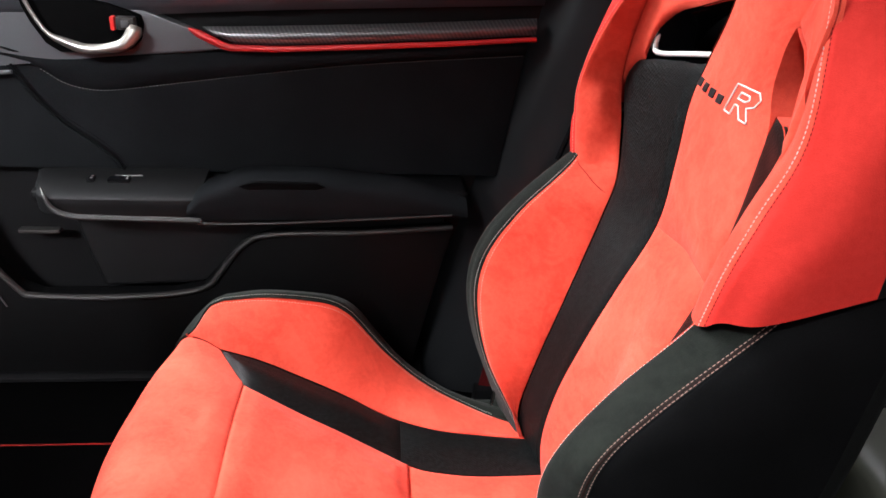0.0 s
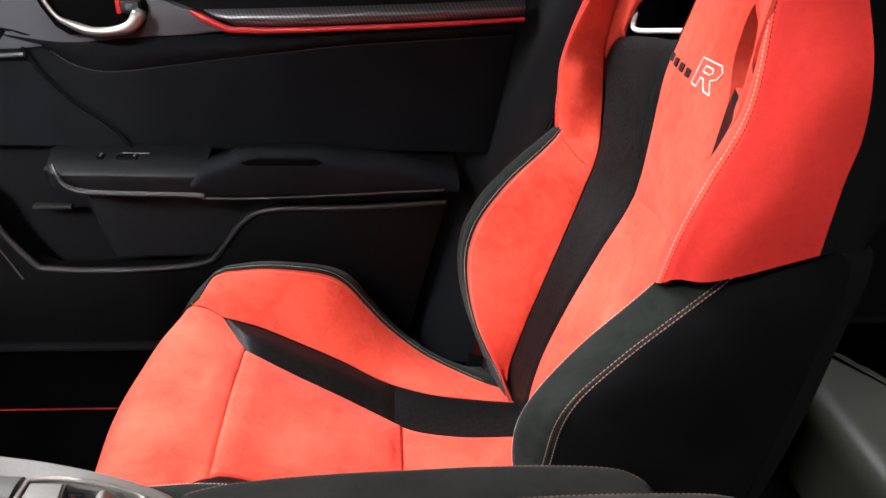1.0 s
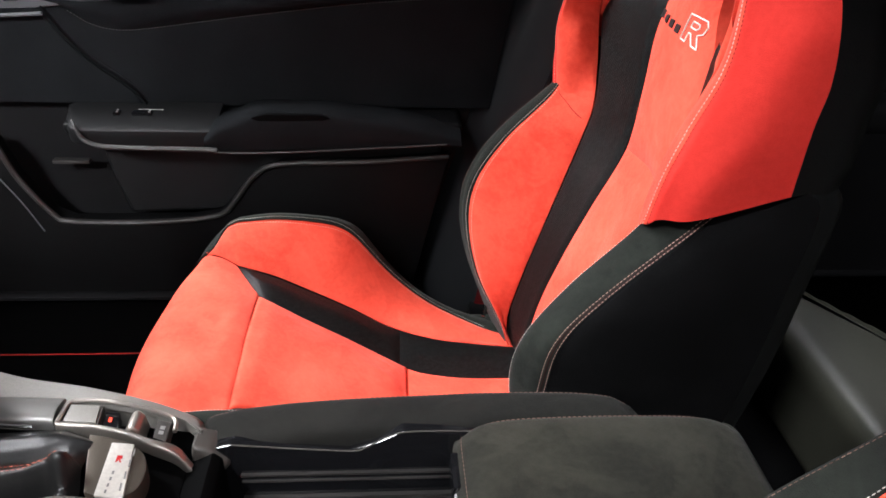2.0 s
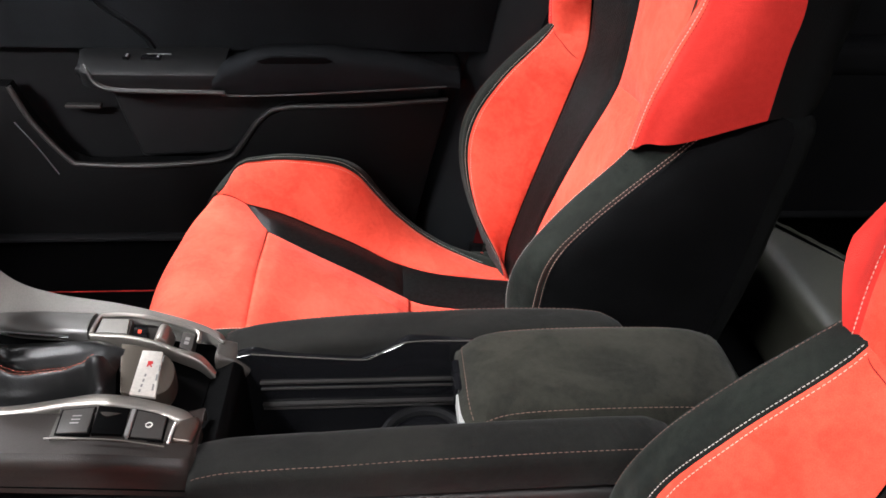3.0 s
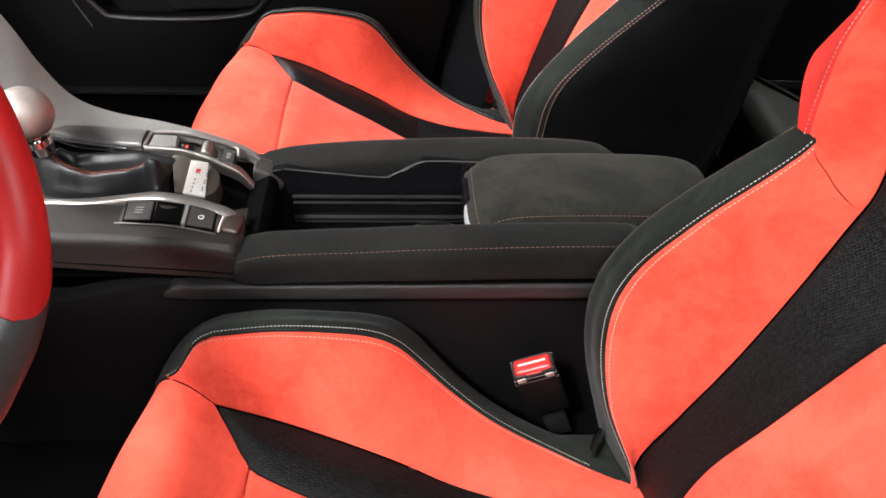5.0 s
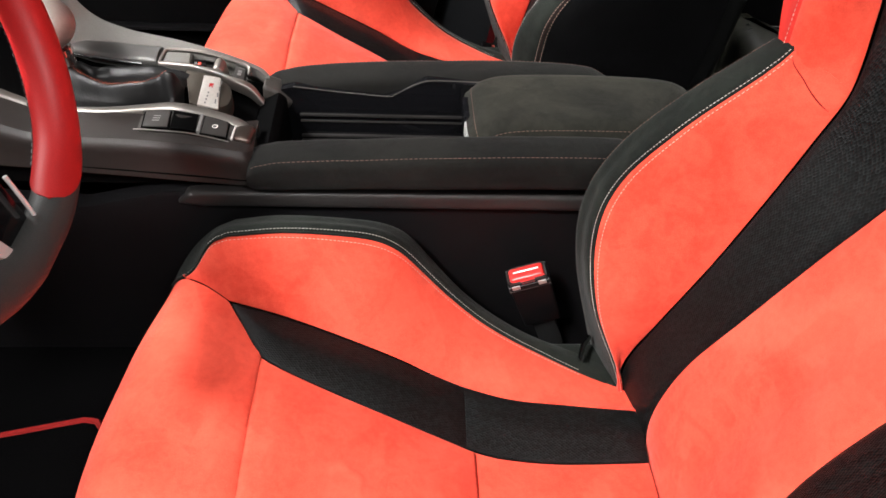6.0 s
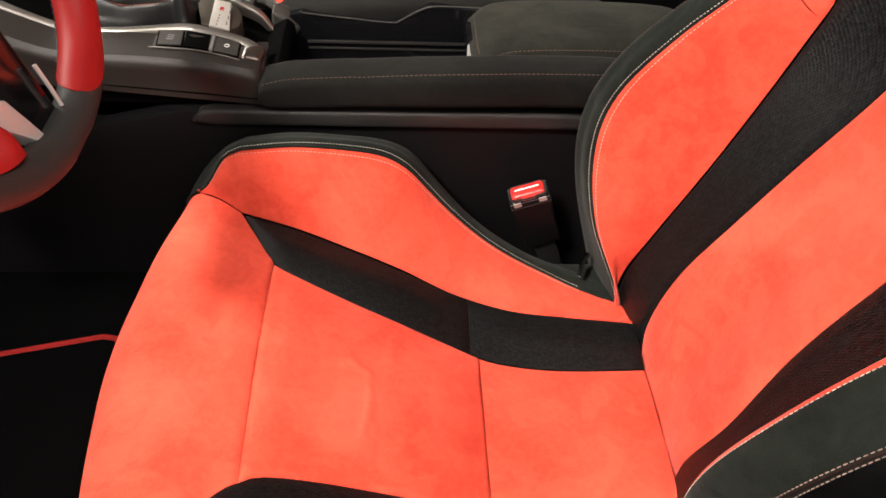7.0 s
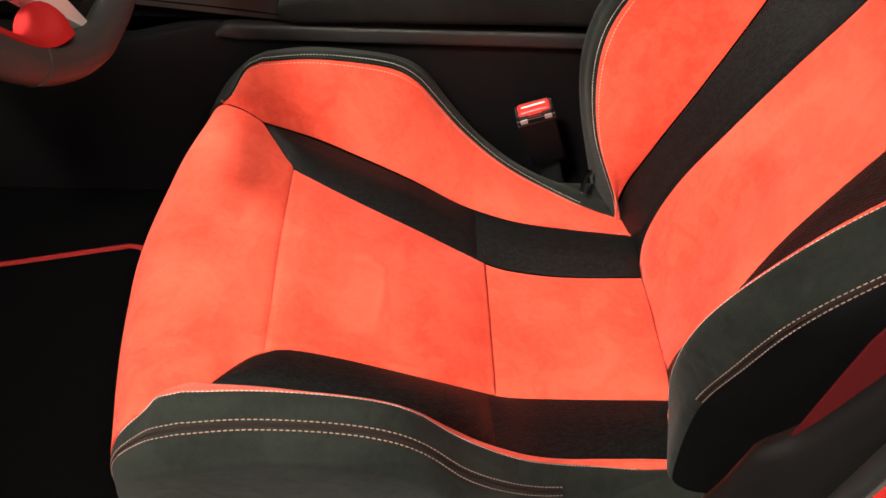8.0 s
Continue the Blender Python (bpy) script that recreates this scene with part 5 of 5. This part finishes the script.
    part("toggle_switch", tog, SILVER, c, "bright toggle switch")
    part("console_button", laid([(-.273, .287), (-.261, .282), (-.26, .258), (-.272, .264)], -.014, -.001, .001), BUTTON, c, "dark grey console button")
    for o in (0, .006):
        part("button_mark", laid([(-.2685, .268 + o), (-.2645, .267 + o), (-.2645, .271 + o), (-.2685, .272 + o)], -.0012, -.0004, 0), PALE_GREY, c)
    # plate behind the lever with the white badge
    base = spline([(-.304, .2655, 0), (-.283, .2575, 0), (-.268, .244, 0), (-.2615, .226, 0), (-.2625, .207, 0), (-.271, .198, 0), (-.286, .1985, 0), (-.300, .203, 0)], 50).tolist() + [(-.308, .235, 0), (-.3165, .268, 0)]
    part("badge_base", laid([(p[0] - .006, p[1]) for p in base], -.02, 0, .0015), BADGE_BASE, c, "satin warm-grey plate behind the gear lever")
    badge = part("badge_plate", laid([(-.3000, .2545), (-.2825, .2525), (-.2755, .192), (-.2970, .197)], 0, .003, .001), BADGE, c, "small white metal plate")
    part("badge_mark", laid([(-.2915, .239), (-.2875, .2387), (-.287, .2355), (-.2885, .2345), (-.2865, .231), (-.288, .231), (-.2895, .234), (-.2902, .2315), (-.2913, .2315)], .003, .0033, 0), RED_DEEP, badge, "small red mark on the plate")
    for k in range(4):
        y = .222 - k * .0066
        part("badge_bar", laid([(-.2905, y), (-.289, y), (-.2888, y - .0035), (-.2903, y - .0035)], .003, .0032, 0), PALE_GREY, badge)
        y = .246 - k * .0125
        part("badge_bar", laid([(-.2812, y), (-.2798, y), (-.2789, y - .008), (-.2803, y - .008)], .003, .0032, 0), PALE_GREY, badge)
    part("side_cap", prism_bm([(-.243, .28), (-.218, .278), (-.206, .294), (-.222, .311), (-.24, .317)], "y", MID + .045, MID + .075, .006, 3), SURROUND, c, "grey end piece of the fairing")
    part("side_cap", prism_bm([(-.240, .272), (-.222, .270), (-.216, .288), (-.224, .303), (-.240, .306)], "y", MID - .070, MID - .054, .003), FAIRING, c, "pale end piece of the fairing")
    return c


console()


def armrest_lid():
    a = thing("armrest_lid", "black suede armrest lid with red stitching on the console", "armrest")
    MID = 0.227
    n, m = 40, 26
    g = np.zeros((n, m, 3))
    for i, u in enumerate(np.linspace(-1, 1, n)):
        for j, v in enumerate(np.linspace(-1, 1, m)):
            y = MID + 0.061 * v * (1 - .05 * abs(u) ** 10)
            e = (abs(u) ** 8 + abs(v) ** 6)
            x = 0.131 + 0.137 * u * (1 - (.05 if u > 0 else .085) * abs(v) ** 7)
            g[i, j] = (x, y, .340 - .017 * min(e, 1.0) ** 1.5 - .005 * u * u - (.006 * abs(u) ** 14 if u < 0 else 0))
    rim = g.copy()
    nrm = np.zeros_like(g)
    nrm[..., 2] = 1
    top = part("lid_top", solid_grid(g, nrm, 0.02), LID, a, "black suede armrest top")
    for j in (1, m - 2):
        part("red_stitching", stitch_bm(g[2:-2, j] + np.array((0, 0, .0004)), nrm[2:-2, j], .0048, .0033, .00042), RED_THREAD, top)
    part("red_stitching", stitch_bm(g[1, 2:-2] + np.array((0, 0, .0004)), nrm[1, 2:-2], .0048, .0033, .00042), RED_THREAD, top)
    part("lid_base", box_bm(0.004, 0.262, MID - .056, MID + .056, .298, .316, .006), PLASTIC, a)
    part("latch", box_bm(-0.009, 0.002, MID - .012, MID + .03, .294, .318, .003), GLOSS, a, "black latch")
    part("latch_edge", box_bm(-0.008, -0.003, MID - .05, MID - .012, .296, .312, .0015), PALE_GREY, a, "silver latch edge")
    return a


armrest_lid()


def gear_lever():
    g = thing("gear_lever", "aluminium ball gear knob over a black leather boot", "gear lever")
    bm = bmesh.new()
    bmesh.ops.create_uvsphere(bm, u_segments=32, v_segments=20, radius=0.0265, matrix=pose(-0.437, 0.226, 0.412) @ Matrix.Diagonal((1, 1, 0.96, 1)))
    part("knob", bm, ALU, g, "brushed aluminium ball knob")
    part("collar", sweep_bm([(-0.4345, .226, .394), (-0.434, .226, .385), (-0.4335, .226, .3845), (-0.433, .226, .378), (-0.4325, .226, .3775), (-0.432, .226, .368)], [.0095, .0095, .0128, .0132, .0118, .0115], 28), COLLAR, g, "polished collar")
    # boot: a leather sheet drawn from the collar to the rear, ridge along its middle, fold with a hollow at the rear
    U, V = 64, 56
    gr = np.zeros((U, V, 3))

    def ridge_y(u):
        return np.interp(u, (0, .2, .45, .75, 1), (.226, .226, .213, .216, .232))

    for i, u in enumerate(np.linspace(0, 1, U)):
        x = -0.462 + 0.146 * u
        yr = ridge_y(u)
        top_h = np.interp(u, (0, .12, .2, .3, .5, .75, .9, .96, 1), (.004, .030, .036, .026, .017, .020, .023, .016, .002))
        y0, y1 = np.interp(u, (0, .2, .8, 1), (.194, .188, .194, .206)), np.interp(u, (0, .2, .8, 1), (.262, .272, .276, .262))
        sharp = np.interp(u, (0, .22, .4, 1), (.018, .016, .0075, .0065))
        for j, v in enumerate(np.linspace(0, 1, V)):
            y = y0 + (y1 - y0) * v
            side = y - yr
            if side > 0:
                f = side / (y1 - yr)
                z = top_h * ((1 - f) * (1 - .35 * math.sin(math.pi * f) * smooth01((u - .2) / .2))) + .004 * math.exp(-((f - .8) / .2) ** 2)
                z -= .008 * math.exp(-((u - .3) / .09) ** 2 - ((f - .5) / .3) ** 2)
                z -= .006 * math.exp(-((f - .32) / .13) ** 2) * smooth01((u - .3) / .2) * (1 - smooth01((u - .85) / .1))
                z += .007 * math.exp(-((f - .62 - .1 * u) / .1) ** 2) * smooth01((u - .12) / .12) * (1 - smooth01((u - .7) / .25))
            else:
                f = -side / (yr - y0)
                drop = 1 - smooth01(f * np.interp(u, (0, .3, 1), (1.0, 1.25, 1.5)))
                z = -.013 + (top_h + .013) * drop ** .85
                z += .011 * math.exp(-((f - .90) / .15) ** 2) * np.interp(u, (0, .3, .8, 1), (.2, 1, .8, .4))
                z += .022 * smooth01((u - .84) / .1) * (1 - smooth01((u - .95) / .05)) * math.exp(-((f - .45) / .38) ** 2)
                z -= .015 * math.exp(-((u - .74) / .13) ** 2 - ((f - .5) / .2) ** 2)
                z += .004 * math.exp(-((f - .62 + .25 * u) / .09) ** 2) * smooth01((u - .2) / .15) * (1 - smooth01((u - .55) / .2))
            z += .0007 * noise.noise(Vector((x * 70, y * 80, 3.0))) * math.sin(math.pi * u)
            gr[i, j] = (x, y, .334 + z)
    nn = grid_normals(gr)
    nn *= np.sign(nn[..., 2:3].mean())
    boot = part("boot", solid_grid(gr, nn, .002), BOOT, g, "creased black leather boot with red stitching")
    for off in (-.0035, .0035):
        pts, nor = [], []
        for i in range(15, U - 4):
            u = i / (U - 1)
            yr = ridge_y(u) + off + .0025
            j = int(np.abs(gr[i, :, 1] - yr).argmin())
            pts.append(gr[i, j] * np.array((1, 0, 1)) + np.array((0, yr, .0004)))
            nor.append(nn[i, j])
        part("red_stitching", stitch_bm(np.array(pts), np.array(nor), .0042, .003, .0005), BOOT_THREAD, boot)
    return g


gear_lever()


# ---- steering wheel ----
def steering_wheel():
    w = thing("steering_wheel", "black and red leather steering wheel with silver spokes", "steering wheel")
    tilt = radians(16)
    cx, cy, cz, R = -0.386, -0.091, 0.557, 0.1625

    def at(y, v, d=0.0):
        """y across, v up in the wheel's plane, d towards the driver."""
        return np.array((cx - v * math.sin(tilt) + d * math.cos(tilt), cy + y, cz + v * math.cos(tilt) + d * math.sin(tilt)))

    def rim(q):
        """Middle of the rim at an angle from its lowest point, and the directions outwards and towards the driver."""
        q = radians(q)
        o = at(math.sin(q), -math.cos(q)) - at(0, 0)
        r = np.interp(math.degrees(math.remainder(q, 2 * math.pi)), (-180, -70, -25, 4, 26, 180), (.163, .1605, .1590, .1597, .1640, .163))
        v = -r * math.cos(q)
        return at(r * math.sin(q), max(v, -R + .004)), o, at(0, 0, 1) - at(0, 0)

    full = np.array([rim(q)[0] for q in np.linspace(0, 360, 120, endpoint=False)])
    part("rim", sweep_bm(full, 0.0162, 18, closed=True), GREY_LEATHER, w, "black leather rim")
    for s, a0 in ((1, 14), (-1, 20)):
        # red leather on the side of the rim that faces the driver, rounded at its ends and swelling into a thumb rest
        span = np.linspace(a0, 112, 60)
        rows = []
        for q in span:
            c0, o, f = rim(s * q)
            k = min((q - a0) / 26, (112 - q) / 9, 1)
            half = (96 if s > 0 else 66) * math.sqrt(max(0, 1 - (1 - k) ** 2)) + 1
            swell = (.003 if s > 0 else .026) * math.exp(-((q - a0 - 11) / (8 if s > 0 else 6)) ** 2)
            row = []
            for g in np.linspace(-half, half, 15):
                p = radians((148 if s > 0 else 178) + g)
                inner = max(0, -math.cos(p))
                row.append(c0 + (.0168 + swell * inner ** 2) * (o * math.cos(p) + f * math.sin(p)))
            rows.append(row)
        gr = np.array(rows)
        nn = grid_normals(gr)
        mid = np.array([rim(s * q)[0] for q in span])[:, None, :]
        nn *= np.sign(((gr - mid) * nn).sum(2).mean())
        cap = part("rim_cover", solid_grid(gr, nn, .002), RED_DEEP, w, "red leather grip on the rim")
        part("rim_stitching", stitch_bm(gr[8:-6, 13] + nn[8:-6, 13] * .0002, nn[8:-6, 13], .0055, .0036, .0007), LEATHER, cap)
    ring = np.array([rim(-40)[0] + .0164 * (rim(-40)[1] * math.cos(p) + rim(-40)[2] * math.sin(p)) for p in np.linspace(0, 2 * math.pi, 24, endpoint=False)])
    part("rim_seam", sweep_bm(ring, .0006, 6, closed=True), SURROUND, w)
    hub = bmesh.new()
    bmesh.ops.create_uvsphere(hub, u_segments=28, v_segments=14, radius=.062, matrix=Matrix.Translation(at(0, 0, -.012)) @ Matrix.Rotation(-tilt, 4, "Y") @ Matrix.Diagonal((.42, 1, .9, 1)))
    part("hub", hub, LEATHER, w, "black airbag cover")

    def flat(outline, lo, hi, bevel=.0015):
        bm = prism_bm(outline, "z", lo, hi, bevel)
        for v in bm.verts:
            v.co = Vector(at(v.co.x, v.co.y, v.co.z))
        return bm

    for s in (-1, 1):
        p = spline([at(s * .05, -.004, -.008), at(s * .1, -.008, -.006), at(s * .152, -.008, -.002)], 16)
        part("spoke", sweep_bm(p, [.02] * 16, 12, squash=.4), GLOSS, w, "gloss black side spoke")
    low = part("lower_spoke", flat([(-.05, -.05), (.020, -.05), (.0185, -.10), (.0170, -.154), (.004, -.157), (-.014, -.153), (-.03, -.104), (-.048, -.085)], -.014, -.001), GLOSS, w, "gloss black lower spoke")
    part("spoke_wedge", flat([(-.076, -.077), (-.060, -.0862), (-.042, -.096), (-.029, -.1046), (-.022, -.127), (-.0152, -.1505), (-.0185, -.1505), (-.026, -.144), (-.047, -.118), (-.068, -.0915), (-.080, -.086)], -.012, .003, .002), BRIGHT, low, "satin silver spoke wedge")
    part("spoke_edge", sweep_bm(spline([at(.0195, -.108, .004), at(.0188, -.132, .004), at(.0178, -.1545, .003)], 20), .0017, 8), BRIGHT, low, "bright spoke edge")
    part("column", sweep_bm([at(0, 0, -.02), at(0, 0, -.12), at(0, -.0, -.32)], [.045, .05, .07], 20), PLASTIC, w, "black steering column cover")
    return w


steering_wheel()


# ---- buckle, mats, sill ----
def buckle(label):
    b = thing("seat_belt_buckle", label, "belt buckle", "belt buckles")
    part("body", box_bm(-.0235, .0235, -.0115, .0115, -.055, .049, .004, 3), PLASTIC, b)
    part("stalk", box_bm(-.014, .014, -.006, .006, -.14, -.05, .003), RUBBER, b)
    part("seam", box_bm(-.0238, .0238, -.0119, .0119, .036, .0372), PLASTIC_GREY, b)
    part("seam", box_bm(-.0232, .0232, -.0119, .0119, .0455, .0465), SATIN_GREY, b)
    edge = [(.021 * math.copysign(abs(math.cos(q)) ** .35, math.cos(q)), .0098 * math.copysign(abs(math.sin(q)) ** .35, math.sin(q)), .0505) for q in np.linspace(0, 2 * math.pi, 48, endpoint=False)]
    part("rim", sweep_bm(edge, .0018, 6, closed=True), PLASTIC_GREY, b, "grey rim round the button")
    face = part("release_button", box_bm(-.0198, .0198, -.0088, .0088, .044, .0552, .005, 5), BUCKLE_RED, b, "red release button")
    part("slot", box_bm(-.0145, .0145, .0005, .0024, .0546, .0557, .0004), WHITE, face, "pale line on the button")
    part("notch", box_bm(-.008, .008, -.0105, -.0085, .046, .053, .001), BUCKLE_RED, face)
    for x0 in (-.0195, .0105):
        part("bright_corner", box_bm(x0, x0 + .009, -.0122, -.0102, .040, .0475, .0008), SATIN_METAL, b, "bright metal corner below the button")
    up, x = Vector((-.33, -.22, .92)).normalized(), Vector((.935, .02, .353))
    x = (x - up * x.dot(up)).normalized()
    y = up.cross(x)
    o = Vector((.061, .087, .200)) - up * .053
    b.matrix_world = Matrix(((x[0], y[0], up[0], o[0]), (x[1], y[1], up[1], o[1]), (x[2], y[2], up[2], o[2]), (0, 0, 0, 1)))
    return b


buckle("red push-button seat belt buckle beside the driver's seat")


def floor_mat(corners, label, cord=.0042):
    m = thing("floor_mat", label, "floor mat", "floor mats")
    pts = []
    n = len(corners)
    for i in range(n):
        p, a, b = (np.array(corners[j % n], float) for j in (i, i - 1, i + 1))
        u, v = (a - p) / np.linalg.norm(a - p), (b - p) / np.linalg.norm(b - p)
        pts += [p + u * .02, p + u * .006 + v * .006, p + v * .02]
    part("carpet_sheet", prism_bm([tuple(p) for p in pts], "z", 0.0, 0.008, .002), CARPET, m)
    loop = [(p[0], p[1], .007) for p in pts]
    path = []
    for p, q in zip(loop, loop[1:] + loop[:1]):
        path += [np.array(p) + (np.array(q) - np.array(p)) * t for t in np.linspace(0, 1, 8, endpoint=False)]
    part("sewn_edging", sweep_bm(path, cord, 6, closed=True), EDGING, m, "dark red sewn edging")
    return m


floor_mat([(-1.05, -.42), (-.33, -.42), (-.40, -.08), (-.432, .028), (-.606, -.012), (-1.05, -.07)], "black carpet mat with red edging in the driver's footwell")
floor_mat([(-1.05, .40), (-.39, .40), (-.39, .80), (-1.05, .80)], "black carpet mat with red edging in the passenger's footwell", .0022)


def door_sill():
    s = thing("door_sill", "grey sill and pillar trim at the open driver's door", "door sill", kind="structure")
    part("sill_trim", box_bm(-1.0, 0.05, -.52, -.46, -.04, .07, .012, 3), PLASTIC_GREY, s, "grey scuff trim")
    t = np.linspace(0, 1, 50)
    zs = np.linspace(-.05, 1.05, 140)
    lean = np.interp(zs, (0, .5, 1.05), (0, .004, .10))
    inward = np.interp(zs, (0, .55, 1.05), (0, 0, .10))

    def upright(x, y):
        return np.stack([x + lean, y + inward, zs], 1)

    def skin(name, lines, n, mat, label, out=(-.4, -1.0, 0)):
        g = across(lines, n)
        d, nn = puffed(g, flip=(grid_normals(g) @ np.array(out)).mean() < 0, dome=0, tuck=0)
        return part(name, solid_grid(d, nn, .006), mat, s, label)

    edge = np.interp(zs, (-.05, .06, .15, .25, .335, .36, .405, .421, .45, .481, .52, 1.05), (-.09, -.05, .0, .05, .077, .081, .084, .099, .108, .116, .123, .215))
    left = np.stack([edge, -.470 + inward, zs], 1)
    right = upright(.136, -.474)
    skin("pillar_trim", [left + np.array((.006, .010, 0)), left + np.array((.001, .003, 0)), 0.85 * left + 0.15 * right + np.array((0, -.003, 0)), 0.4 * left + 0.6 * right + np.array((0, -.004, 0)), right], 24, PILLAR, "brown-grey pillar trim")
    part("rubber_seal", sweep_bm(upright(.1435, -.474), .0075, 10), RUBBER, s, "black rubber door seal")
    skin("jamb_edge", [upright(.150, -.468), upright(.152, -.475), upright(.158, -.476)], 8, SILVER, "bright metallic flange")
    skin("painted_jamb", [upright(.158, -.472), upright(.163, -.478), upright(.19, -.482), upright(.26, -.49)], 14, PAINT, "red painted door jamb")
    part("painted_sill", box_bm(-1.0, 0.0, -.62, -.52, -.1, .04, .015, 3), PAINT, s, "red painted sill")
    return s


door_sill()


def driver_belt():
    b = thing("seat_belt", "dark red woven seat belt on the pillar behind the driver's seat", "seat belt", "seat belts")
    zs = np.linspace(.03, 1.0, 40)
    lean, inward = np.interp(zs, (0, .5, 1.05), (0, .004, .10)), np.interp(zs, (0, .55, 1.05), (0, 0, .10))
    g = across([np.stack([x + lean, y + inward, zs], 1) for x, y in ((.096, -.4665), (.108, -.467), (.122, -.466), (.142, -.45))], 7)
    d, n = puffed(g, flip=(grid_normals(g) @ np.array((-1.0, -.5, 0))).mean() < 0, dome=0.0, tuck=0)
    part("webbing", solid_grid(d, n, 0.0015), WEBBING, b)
    part("anchor", box_bm(.09, .14, -.468, -.44, 0.0, .05, .006), PLASTIC, b)
    return b


driver_belt()
